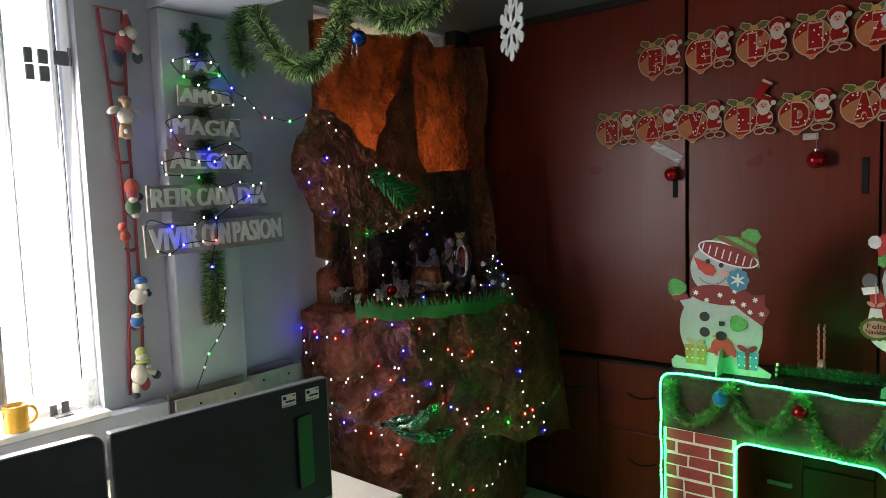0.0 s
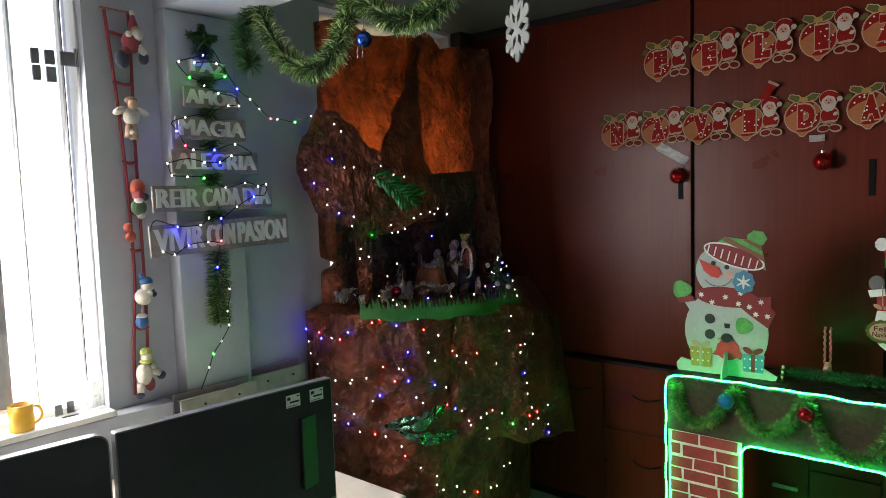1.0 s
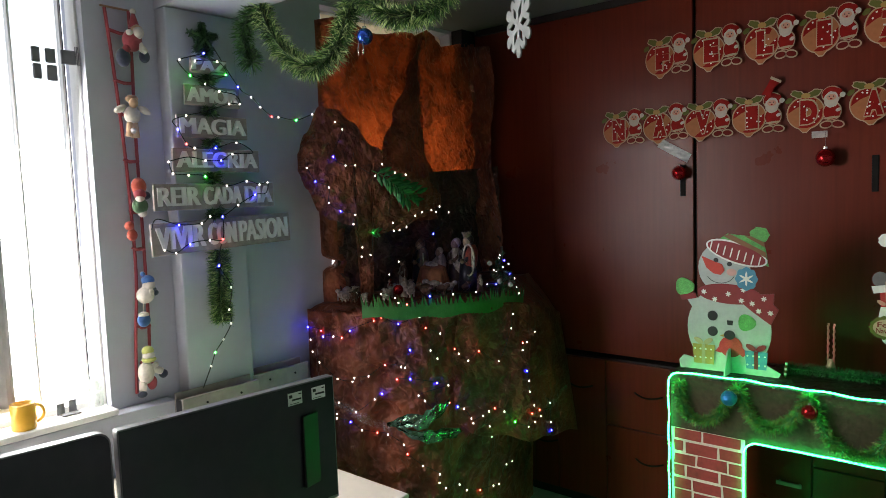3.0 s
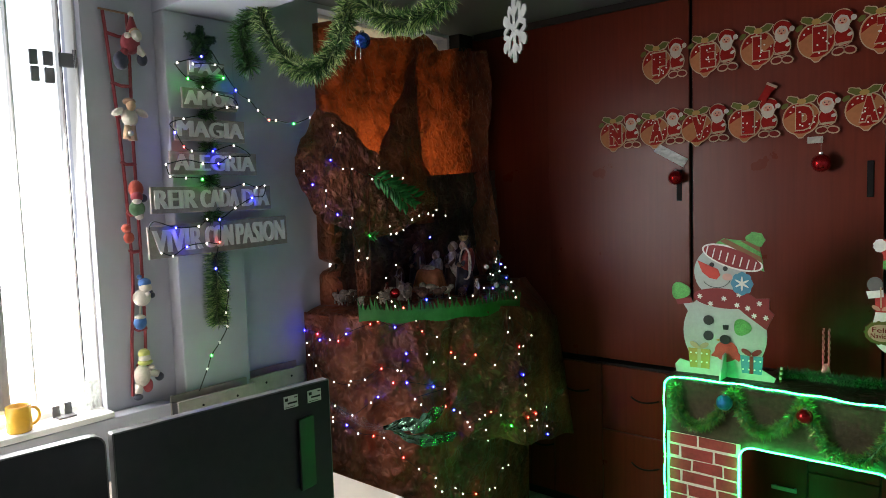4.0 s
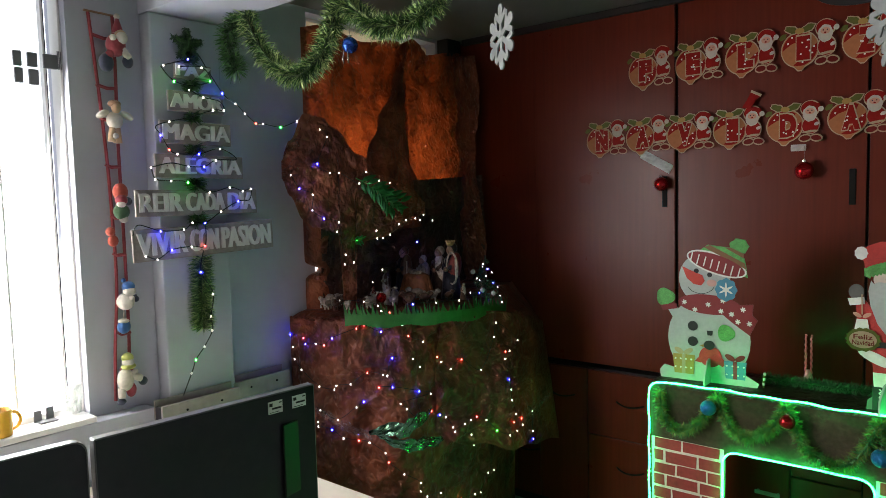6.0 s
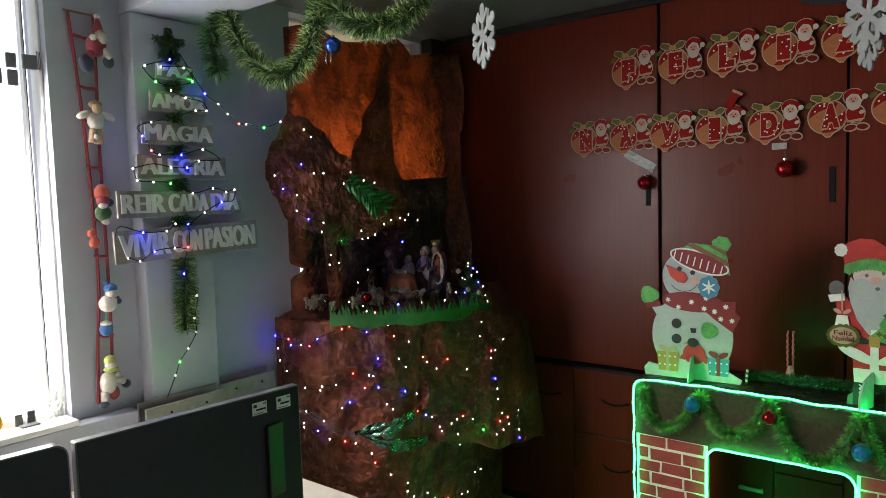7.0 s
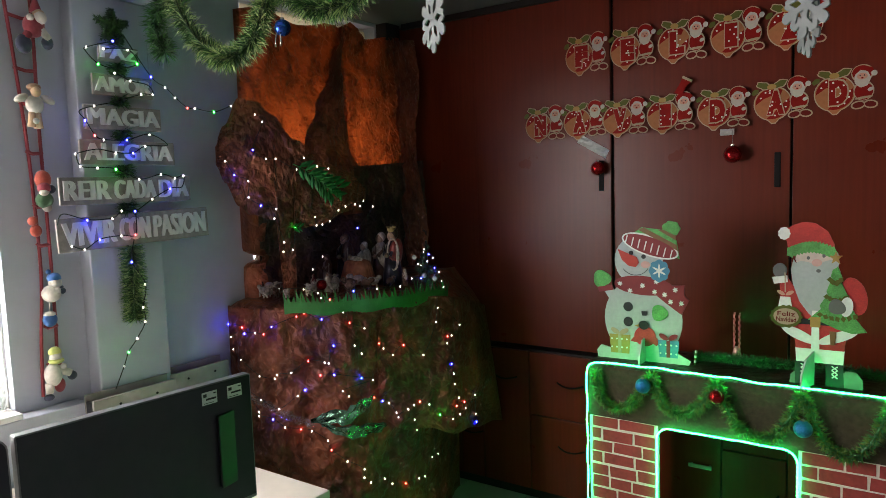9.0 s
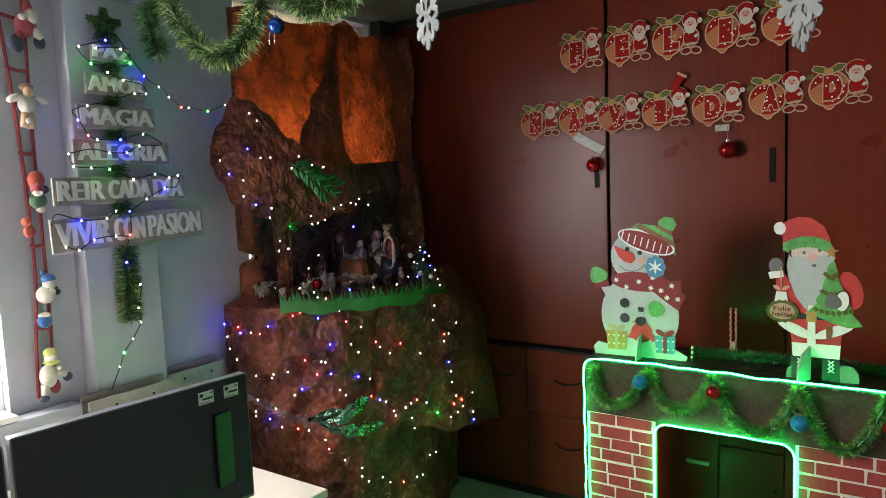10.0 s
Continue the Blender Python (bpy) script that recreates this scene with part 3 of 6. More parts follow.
def screen(name, label, a, b, z0, z1, r, stickers):
    """A flat screen whose upper edge runs from a to b; its face looks away from the west wall."""
    a, b = Vector((*a, 0)), Vector((*b, 0))
    ex = (b - a).normalized()
    w = (b - a).length
    m = Matrix.Translation((a.x, a.y, 0)) @ Matrix.Rotation(math.atan2(ex.y, ex.x), 4, "Z")
    t = thing(name, label, "monitor", ((a.x + b.x) / 2, (a.y + b.y) / 2, 0.80))

    def outline(x0, x1, lo, hi, rr):
        out = []
        for cx, cz, s in ((x1 - rr, lo + rr, -90), (x1 - rr, hi - rr, 0), (x0 + rr, hi - rr, 90), (x0 + rr, lo + rr, 180)):
            out += [(cx + rr * math.cos(radians(s + q)), cz + rr * math.sin(radians(s + q))) for q in (0, 22, 45, 68, 90)]
        return out
    bm = bmesh.new()
    plate(bm, outline(0, w, z0, z1, r), 0.028, m @ Matrix.Translation((0, 0.03, 0)))
    part("casing", bm, M_RIM, t, "thin grey rim")
    bm = bmesh.new()
    plate(bm, outline(0.004, w - 0.004, z0 + 0.01, z1 - 0.004, max(0.002, r - 0.003)), 0.004, m @ Matrix.Translation((0, 0.0035, 0)))
    part("screen_panel", bm, M_SCREEN, t, "dark switched-off screen")
    bm = bmesh.new()
    box(bm, w / 2 - 0.02, w / 2 + 0.02, 0.032, 0.06, 0.81, z0 + 0.12, 0.004, m)
    part("stand", bm, M_BLACK, t)
    bm = bmesh.new()
    box(bm, w / 2 - 0.11, w / 2 + 0.11, -0.06, 0.13, 0.80, 0.812, 0.004, m)
    part("foot", bm, M_BLACK, t)
    if stickers:
        # facet added and turned so that it mirrors the green light rope
        bm = bmesh.new()
        box(bm, -0.034, 0.034, -0.004, 0.004, 0.93, 1.142, 0.002, m @ Matrix.Translation((0.537, -0.003, 0)) @ Matrix.Rotation(radians(14), 4, "Z"))
        part("reflection_facet", bm, M_GLOSS, t, "slanted glossy black facet added to reflect the light rope")
    for sx in stickers:
        bm = bmesh.new()
        box(bm, sx, sx + 0.047, -0.0022, -0.0012, z1 - 0.056, z1 - 0.02, 0, m)
        st = part("sticker", bm, M_WHITE, t, "white inventory sticker with small print")
        bm = bmesh.new()
        box(bm, sx + 0.004, sx + 0.014, -0.0032, -0.0022, z1 - 0.034, z1 - 0.025, 0, m)
        box(bm, sx + 0.012, sx + 0.043, -0.0032, -0.0022, z1 - 0.0435, z1 - 0.0385, 0, m)
        box(bm, sx + 0.035, sx + 0.044, -0.0032, -0.0022, z1 - 0.028, z1 - 0.025, 0, m)
        box(bm, sx + 0.004, sx + 0.035, -0.0032, -0.0022, z1 - 0.0525, z1 - 0.051, 0, m)
        part("print", bm, M_BLACK, st)
    return t


M_GLOSS = simple("glossy_black_plastic", (0.02, 0.02, 0.023), 0.42, spec=0.3, vary=0.1, bump=0.04)
M_RIM = simple("grey_rim", (0.16, 0.16, 0.165), 0.35, 0.3)
def desk():
    t = thing("desk", "cream-topped office desk below the window", "desk", (-1.7, 0.5, 0))
    bm = bmesh.new()
    box(bm, -2.45, -1.505, -1.2, 1.567, 0.772, 0.80, 0.004)
    part("tabletop", bm, M_DESK, t)
    for x in (-2.3, -1.6):
        for y in (-1.1, 1.45):
            bm = bmesh.new()
            box(bm, x, x + 0.04, y, y + 0.04, 0, 0.772, 0.003)
            part("leg", bm, M_HANDLE, t)


desk()
screen("computer_monitor", "black flat screen with two white inventory stickers on the desk", (-1.623, 0.708), (-1.572, 1.331), 0.86, 1.236, 0.004, (0.465, 0.545))
screen("computer_monitor", "black flat screen with rounded corners on the desk", (-1.70, 0.10), (-1.64, 0.70), 0.87, 1.236, 0.03, ())

# ---- window, sill and wall ledges ----
bm = bmesh.new()
box(bm, -6.0, -5.9, -7, 8, -1, 6)
structure("backdrop", bm, M_SKYGLOW, "white overcast brightness outside the windows", "backdrop")


def window_unit():
    t = tagged(new("window_1"), "white framed sliding window with bright daylight behind", "window", kind="structure")
    y0, y1, z0, z1 = W1
    for a, b, c, d in ((y1 - 0.010, y1, z0, z1), (y0, y0 + 0.035, z0, z1), (y0 + 0.035, y1 - 0.010, z1 - 0.035, z1), (y0 + 0.035, y1 - 0.010, z0, z0 + 0.03)):
        bm = bmesh.new()
        box(bm, -2.70, -2.62, a, b, c, d, 0.003)
        part("window_frame", bm, M_WHITE, t)
    for a, b in ((1.054, 1.062), (0.889, 0.898), (0.40, 0.44)):
        bm = bmesh.new()
        box(bm, -2.69, -2.655, a, b, z0 + 0.034, z1 - 0.04, 0.003)
        part("sash_stile", bm, M_WHITE, t)
    bm = bmesh.new()
    box(bm, -2.682, -2.668, 1.063, 1.0695, z0 + 0.034, z1 - 0.04)
    part("gasket", bm, M_BLACK, t)
    bm = bmesh.new()
    box(bm, -2.674, -2.670, y0 + 0.036, y1 - 0.05, z0 + 0.034, z1 - 0.04)
    g = part("pane", bm, M_GLASS, t)
    g.visible_shadow = False
    for yy, w, hh, zz, xx in ((0.966, 0.026, 0.052, 2.304, -2.638), (0.968, 0.026, 0.052, 2.246, -2.638), (1.014, 0.032, 0.050, 2.304, -2.638), (1.016, 0.032, 0.054, 2.244, -2.638), (1.064, 0.046, 0.050, 2.300, -2.614)):
        bm = bmesh.new()
        box(bm, xx - 0.014, xx, yy - w / 2, yy + w / 2, zz - hh / 2, zz + hh / 2, 0.003)
        part("latch_plate", bm, M_LATCH, t, "grey plastic latch plate")
    bm = bmesh.new()
    for k in range(3):
        box(bm, -2.622, -2.617, 1.090 + 0.005 * k - 0.002, 1.092 + 0.005 * k - 0.002, 2.275, 2.34)
    part("latch_slot", bm, M_LATCH, t)


M_LATCH = simple("grey_latch", (0.16, 0.16, 0.17), 0.5)
M_GLASS, _nt, _b = material("window_glass")
_b.inputs["Base Color"].default_value = (0.97, 0.98, 0.98, 1)
_b.inputs["Roughness"].default_value, _b.inputs["Transmission Weight"].default_value, _b.inputs["IOR"].default_value = 0.02, 1.0, 1.1
window_unit()

t = tagged(new("window_2"), "corner window with a cream blind, papered over", "window", kind="structure")
for a, b, c, d in ((2.20, 2.215, 1.36, 2.68), (3.135, 3.16, 1.36, 2.68), (2.215, 3.135, 2.66, 2.68), (2.215, 3.135, 1.36, 1.385), (2.78, 2.82, 1.385, 2.66)):
    bm = bmesh.new()
    box(bm, -2.72, -2.66, a, b, c, d, 0.002)
    part("window_frame", bm, M_WHITE, t)
bm = bmesh.new()
box(bm, -2.652, -2.648, 2.262, 3.155, 2.27, 2.66)
part("blind", bm, M_BLIND, t, "cream roller blind lit from outside")

bm = bmesh.new()
box(bm, WALL_X, -2.50, -3.0, 1.318, 0.0, 1.006, 0.004)
structure("wall_ledge", bm, M_WALL, "grey painted wall ledge under the window", "ledge")
bm = bmesh.new()
box(bm, -2.66, -2.495, -0.595, 1.095, 1.008, 1.03, 0.005)
structure("window_sill", bm, M_WHITE, "white painted window sill", "sill")


def trough(name, y0, y1, x1, label):
    t = thing(name, label, "cable channel", (x1, y0, 0.95))
    for a in (("back_board", x1 - 0.065, x1 - 0.057, 0.945, 1.035), ("front_board", x1 - 0.012, x1, 0.945, 1.02), ("base_board", x1 - 0.057, x1 - 0.012, 0.945, 0.955)):
        bm = bmesh.new()
        box(bm, a[1], a[2], y0, y1, a[3], a[4], 0.002)
        part(a[0], bm, M_TRIM, t)
    bm = bmesh.new()
    box(bm, x1 - 0.056, x1 - 0.013, y0 + 0.001, y0 + 0.012, 0.956, 1.012, 0.002)
    part("end_block", bm, M_BLACK, t, "dark end block")
    for k in (0.3, 0.75):
        bm = bmesh.new()
        ball(bm, (x1 + 0.001, y0 + (y1 - y0) * k, 0.985), 0.005, seg=8)
        part("screw", bm, M_HANDLE, t)


M_TRIM = simple("greyed_cream_wood", (0.34, 0.31, 0.28), 0.55, vary=0.2, scale=25)
trough("cable_channel", 1.305, 1.645, -2.43, "cream wooden cable channel fixed along the wall")
trough("cable_channel", 1.66, 1.96, -2.50, "narrow cream wooden cable channel fixed to the wall")

# grey fabric strip of a vertical blind
t = thing("vertical_blind", "grey fabric strip of a vertical blind beside the window", "blind", (-2.6, 0.74, 1.1))
bm = sheet([[(-2.60 + 0.012 * math.sin(k * 0.9), 0.675 + 0.012 * k, z) for k in range(11)] for z in (1.10, 1.5, 2.0, 2.6)], 0.002)
part("strip", bm, simple("grey_blind_cloth", (0.42, 0.41, 0.40), 0.9, trans=0.1), t)
bm = bmesh.new()
box(bm, -2.606, -2.594, 0.680, 0.790, 1.085, 1.10, 0.003)
part("bottom_weight", bm, M_WHITE, t)


def mug():
    t = thing("mug", "yellow glazed mug on the window sill", "mug", (-2.545, 0.80, 1.031))
    m = simple("yellow_glaze", (0.75, 0.42, 0.04), 0.25)
    bm = bmesh.new()
    prof = [(0.0, 0.0), (0.036, 0.0), (0.038, 0.006), (0.038, 0.088), (0.0345, 0.088), (0.0345, 0.008), (0.0, 0.008)]
    n = 24
    rings = [[bm.verts.new((-2.545 + r * math.cos(2 * math.pi * k / n), 0.80 + r * math.sin(2 * math.pi * k / n), 1.031 + z)) for k in range(n)] for r, z in prof[1:-1]]
    for A, B in zip(rings, rings[1:]):
        for k in range(n):
            bm.faces.new((A[k], A[(k + 1) % n], B[(k + 1) % n], B[k]))
    bm.faces.new(rings[0][::-1])
    bm.faces.new(rings[-1])
    part("cup", bm, m, t, smooth=True)
    bm = bmesh.new()
    tube(bm, [(-2.545, 0.80 + 0.036 + 0.028 * math.sin(a), 1.075 + 0.030 * math.cos(a)) for a in [math.pi * k / 10 for k in range(11)]], 0.005, 8)
    part("handle", bm, m, t, smooth=True)


mug()
t = thing("window_clip", "dark metal window clips lying on the sill", "clip", (-2.58, 0.955, 1.031))
for k, (yy, h) in enumerate(((0.935, 0.042), (0.975, 0.046))):
    bm = bmesh.new()
    box(bm, -2.60, -2.594, yy - 0.013, yy + 0.013, 1.031, 1.031 + h, 0.002)
    part("plate", bm, M_LATCH, t)
bm = bmesh.new()
box(bm, -2.595, -2.56, 0.93, 0.99, 1.031, 1.036, 0.001)
part("base", bm, M_LATCH, t)
t = thing("plastic_bag", "small clear plastic bag standing on the sill", "bag", (-2.57, 1.055, 1.031))
bm = sheet([[(-2.585 + 0.01 * noise.noise(Vector((u * 0.9, v * 0.7, 2))), 1.025 + 0.007 * u, 1.032 + 0.012 * v) for u in range(9)] for v in range(10)], 0.002)
part("film", bm, simple("cloudy_plastic", (0.72, 0.74, 0.72), 0.2, vary=0.2, scale=60, trans=0.5), t)

# ---- lettering ----


def lettering(text, width, height, thick, m, bold=0.0, spread=(0,)):
    """Letters of the built-in font as a mesh of the given size, centred; x along the line, z up, facing -y."""
    cu = bpy.data.curves.new("letters", "FONT")
    cu.body, cu.extrude, cu.align_x, cu.offset = text, thick, "CENTER", bold
    cu.resolution_u = 3
    ob = bpy.data.objects.new("letters", cu)
    scene.collection.objects.link(ob)
    me = bpy.data.meshes.new_from_object(ob)
    bpy.data.objects.remove(ob)
    xs, ys = [v.co.x for v in me.vertices], [v.co.y for v in me.vertices]
    cx, cy = (min(xs) + max(xs)) / 2, (min(ys) + max(ys)) / 2
    sx, sy = width / (max(xs) - min(xs)), height / (max(ys) - min(ys))
    bm = bmesh.new()
    for i, dx in enumerate(spread):
        n = len(bm.verts)
        bm.from_mesh(me)
        bm.verts.ensure_lookup_table()
        for v in bm.verts[n:]:
            v.co = m @ Vector(((v.co.x - cx) * sx + dx, -v.co.z - 0.0004 * i, (v.co.y - cy) * sy))
    bpy.data.meshes.remove(me)
    return bm


# local frame of the west wall: x runs along +y, the face looks to +x
WEST = Matrix(((0, -1, 0, 0), (1, 0, 0, 0), (0, 0, 1, 0), (0, 0, 0, 1)))


def west(y, z, x, lean=0.0):
    return Matrix.Translation((x, y, z)) @ WEST @ Matrix.Rotation(radians(lean), 4, "Y")


M_BOARD = simple("weathered_dark_wood", (0.29, 0.25, 0.24), 0.75, vary=0.35, scale=40, bump=0.3)
M_LETTER = simple("white_letters", (0.70, 0.68, 0.66), 0.7, vary=0.1)
M_FIR = simple("dark_fir_tinsel", (0.035, 0.085, 0.04), 0.45, vary=0.4, scale=50)
M_TINSEL = simple("green_tinsel", (0.075, 0.19, 0.045), 0.35, vary=0.45, scale=60)
M_TINSEL_TIP = simple("pale_tinsel_tips", (0.50, 0.62, 0.28), 0.4, vary=0.25, scale=60)
M_GOLD_TINSEL = simple("gold_green_tinsel", (0.46, 0.54, 0.18), 0.22, 0.6, vary=0.4, scale=60)
M_DKGREEN_TINSEL = simple("deep_green_tinsel", (0.03, 0.16, 0.05), 0.35, 0.2, vary=0.4, scale=60)
M_WIRE = simple("dark_green_wire", (0.012, 0.018, 0.014), 0.5)


def path_points(pts, n):
    """n points spread along a smooth line through pts."""
    pts = [Vector(p) for p in pts]
    out = []
    k = len(pts) - 1
    for i in range(n):
        f = i / (n - 1) * k
        j = min(int(f), k - 1)
        u = f - j
        p0, p1, p2, p3 = pts[max(j - 1, 0)], pts[j], pts[j + 1], pts[min(j + 2, k)]
        out.append(0.5 * (2 * p1 + (p2 - p0) * u + (2 * p0 - 5 * p1 + 4 * p2 - p3) * u * u + (3 * p1 - p0 - 3 * p2 + p3) * u ** 3))
    return out


def needles(pts, count, length, width, seed, lean=0.35, taper=0.0):
    """A bmesh of thin pointed strips standing off a line on all sides."""
    rnd = random.Random(seed)
    verts, faces = [], []
    n = len(pts)
    for i in range(count):
        f = rnd.random() * (n - 1.001)
        j = int(f)
        p = pts[j].lerp(pts[j + 1], f - j)
        t = (pts[j + 1] - pts[j]).normalized()
        u = t.orthogonal().normalized()
        a = rnd.random() * 2 * math.pi
        d = (u * math.cos(a) + t.cross(u) * math.sin(a) + t * rnd.uniform(-lean, lean)).normalized()
        s = t.cross(d)
        s = (s * math.cos(a * 3) + t * math.sin(a * 3)).normalized() * width / 2
        L = length * rnd.uniform(0.65, 1.1) * (1 - taper * f / n)
        mid = p + d * L * 0.55
        tip = p + d * L + Vector((0, 0, -L * rnd.uniform(0, 0.15))) + s * rnd.uniform(-2, 2)
        b = len(verts)
        verts += [p - s * 0.6, p + s * 0.6, mid + s, tip, mid - s]
        faces += [(b, b + 1, b + 2, b + 4), (b + 4, b + 2, b + 3)]
    me = bpy.data.meshes.new("needles")
    me.from_pydata([tuple(v) for v in verts], [], faces)
    bm = bmesh.new()
    bm.from_mesh(me)
    bpy.data.meshes.remove(me)
    return bm


def tinsel(name, label, category, pts, per_metre, length, width, mats, seed, core=0.006, steps=60, lean=0.35):
    t = thing(name, label, category, pts[0])
    line = path_points(pts, steps)
    total = sum((b - a).length for a, b in zip(line, line[1:]))
    bm = bmesh.new()
    tube(bm, line, core, 6)
    part("core", bm, mats[0], t)
    for k, m in enumerate(mats):
        ob = part("needles", needles(line, int(per_metre * total / len(mats)), length * (1 + 0.06 * k), width, seed + k, lean), m, t)
        tagged(ob, kind="stuff")
    return t


# ---- word tree on the column ----
SX = -2.458
BOARDS = (("PAZ", 1.445, 1.602, 2.298, 0.062, 1.5), ("AMOR", 1.412, 1.652, 2.180, 0.078, 0.5), ("MAGIA", 1.372, 1.680, 2.060, 0.088, 0.3), ("ALEGRIA", 1.346, 1.730, 1.930, 0.090, 0.5),
          ("REIR CADA DIA", 1.262, 1.792, 1.790, 0.100, 0.0), ("VIVIR CON PASION", 1.242, 1.868, 1.640, 0.122, -1.5))
for text, ya, yb, zc, h, lean in BOARDS:
    t = thing("word_board", "grey-brown wooden board with white cut-out letters", "sign", (SX, (ya + yb) / 2, zc), "boards of the word tree")
    m = west((ya + yb) / 2, zc, SX, lean)
    bm = bmesh.new()
    box(bm, -(yb - ya) / 2, (yb - ya) / 2, 0, 0.012, -h / 2, h / 2, 0.003, m)
    part("board", bm, M_BOARD, t)
    words = text.split()
    total = sum(len(w) + 0.35 for w in words) - 0.35
    x = -(yb - ya) * 0.475
    for w in words:
        wide = (yb - ya) * 0.95 * len(w) / total
        part("letters", lettering(w, wide * 0.96, h * 0.70, 0.003, m @ Matrix.Translation((x + wide / 2, -0.003, 0.002)), 0.0, (-0.0042, -0.0014, 0.0014, 0.0042)), M_LETTER, t, "white block letters")
        x += wide * (len(w) + 0.35) / len(w)

t = thing("fir_garland", "dark green fir tinsel showing between the word boards", "garland", (-2.47, 1.515, 2.35))
bm = bmesh.new()
tube(bm, [(-2.478, 1.515 + 0.004 * math.sin(k), 2.36 - 0.072 * k) for k in range(16)], 0.005, 6)
part("core", bm, M_FIR, t)
for k, (za, zb, L) in enumerate(((2.365, 2.335, 0.04), (2.262, 2.225, 0.045), (2.135, 2.11, 0.045), (2.01, 1.98, 0.048), (1.88, 1.845, 0.048), (1.735, 1.705, 0.05), (1.57, 1.285, 0.056))):
    pts = [Vector((-2.462, 1.515 + 0.004 * math.sin(q), za + (zb - za) * q / 6)) for q in range(7)]
    for q, m in enumerate((M_FIR, M_TINSEL, M_TINSEL, M_TINSEL_TIP)[:4 if k == 6 else 2]):
        tagged(part("needles", needles(pts, int(110 + 2600 * (za - zb)), L, 0.0028, 300 + 5 * k + q), m, t), kind="stuff")
t = thing("tinsel_star", "dark green five-pointed tinsel star on the word tree", "star", (-2.47, 1.513, 2.41))
star = [(0.062 * (1 if k % 2 == 0 else 0.42) * math.sin(k * math.pi / 5), 0.062 * (1 if k % 2 == 0 else 0.42) * math.cos(k * math.pi / 5)) for k in range(11)]
bm = bmesh.new()
pts = [west(1.508, 2.402, -2.475) @ Vector((x, -0.01, z)) for x, z in star]
tube(bm, pts, 0.006, 6)
part("frame", bm, M_FIR, t)
tagged(part("needles", needles(path_points(pts, 60), 1300, 0.018, 0.003, 8), M_FIR, t), kind="stuff")
for k in range(5):
    q = west(1.508, 2.402, -2.475) @ Vector((0.052 * math.sin(k * math.pi * 0.4), -0.012, 0.052 * math.cos(k * math.pi * 0.4)))
    tagged(part("ray", needles([west(1.508, 2.402, -2.475) @ Vector((0, -0.012, 0)), q], 320, 0.018, 0.003, 80 + k), M_TINSEL, t), kind="stuff")

# ---- bulbs and wires ----
BULB = {c: simple("bulb_" + c, col, 0.2, vary=0, bump=0, emit=em, power=pw) for c, col, em, pw in (
    ("w", (0.9, 0.9, 0.9), (1.0, 0.86, 0.76), 4.5), ("b", (0.6, 0.6, 0.9), (0.010, 0.010, 1.0), 150), ("g", (0.6, 0.9, 0.6), (0.014, 1.0, 0.02), 85), ("r", (0.9, 0.5, 0.5), (1.0, 0.035, 0.030), 28))}
_bulbs = {}


def bulb_mesh(c, r):
    if (c, r) not in _bulbs:
        bm = bmesh.new()
        ball(bm, (0, 0, 0), r, (1, 1, 1.3), 8)
        me = bpy.data.meshes.new("bulb")
        bm.to_mesh(me)
        bm.free()
        me.materials.append(BULB[c])
        _bulbs[(c, r)] = me
    return _bulbs[(c, r)]


def light_string(label, pts, r=0.0036, wire=0.0022):
    """A wire through the rows (place, colour), with a bulb at each row; a dot for the colour is a bare bend of the wire."""
    line = path_points([p for p, c in pts], len(pts) * 8)
    t = thing("light_string", label, "fairy lights", line[0])
    bm = bmesh.new()
    tube(bm, line, wire, 5)
    part("wire", bm, M_WIRE, t)
    for p, c in pts:
        if c != ".":
            ob = new("bulb", bulb_mesh(c, r))
            ob.parent = t
            ob.location = Vector(p) - t.location + Vector((0.004, -0.004, -0.002))
    return t


def flat_string(label, x, rows):
    return light_string(label, [(Vector((x, y, z)), c) for y, z, c in rows])


flat_string("fairy lights looped round the top word board", -2.44, ((1.531, 2.366, "."), (1.494, 2.342, "b"), (1.392, 2.306, "w"), (1.387, 2.291, "."), (1.432, 2.251, "g"), (1.502, 2.243, "."), (1.585, 2.269, "g"), (1.551, 2.317, "w"), (1.456, 2.309, "w")))
flat_string("dark wire of fairy lights wound round the word boards", -2.44, (
    (1.492, 2.225, "w"), (1.552, 2.202, "w"), (1.622, 2.192, "."), (1.641, 2.159, "w"), (1.593, 2.155, "w"), (1.48, 2.117, "."), (1.404, 2.098, "w"), (1.347, 2.076, "."), (1.366, 2.045, "b"), (1.398, 1.992, "r"),
    (1.43, 1.977, "w"), (1.52, 1.979, "b"), (1.615, 2.003, "w"), (1.689, 1.963, "."), (1.594, 1.957, "w"), (1.541, 1.931, "b"), (1.473, 1.93, "w"), (1.4, 1.941, "."), (1.321, 1.924, "w")))
flat_string("dark wire of fairy lights wound round the word boards", -2.44, (
    (1.321, 1.924, "."), (1.335, 1.88, "w"), (1.398, 1.874, "w"), (1.468, 1.869, "g"), (1.559, 1.83, "w"), (1.652, 1.848, "w"), (1.713, 1.833, "w"), (1.753, 1.842, "w"), (1.741, 1.796, "."), (1.689, 1.791, "b"),
    (1.607, 1.752, "w"), (1.532, 1.709, "b"), (1.478, 1.713, "w"), (1.44, 1.687, "w"), (1.345, 1.686, "b"), (1.258, 1.711, "."), (1.235, 1.673, ".")))
flat_string("fairy lights drooping below the lowest word board", -2.44, ((1.532, 1.709, "."), (1.526, 1.619, "r"), (1.469, 1.619, "w"), (1.386, 1.612, "b"), (1.327, 1.581, "w"), (1.282, 1.596, "w")))
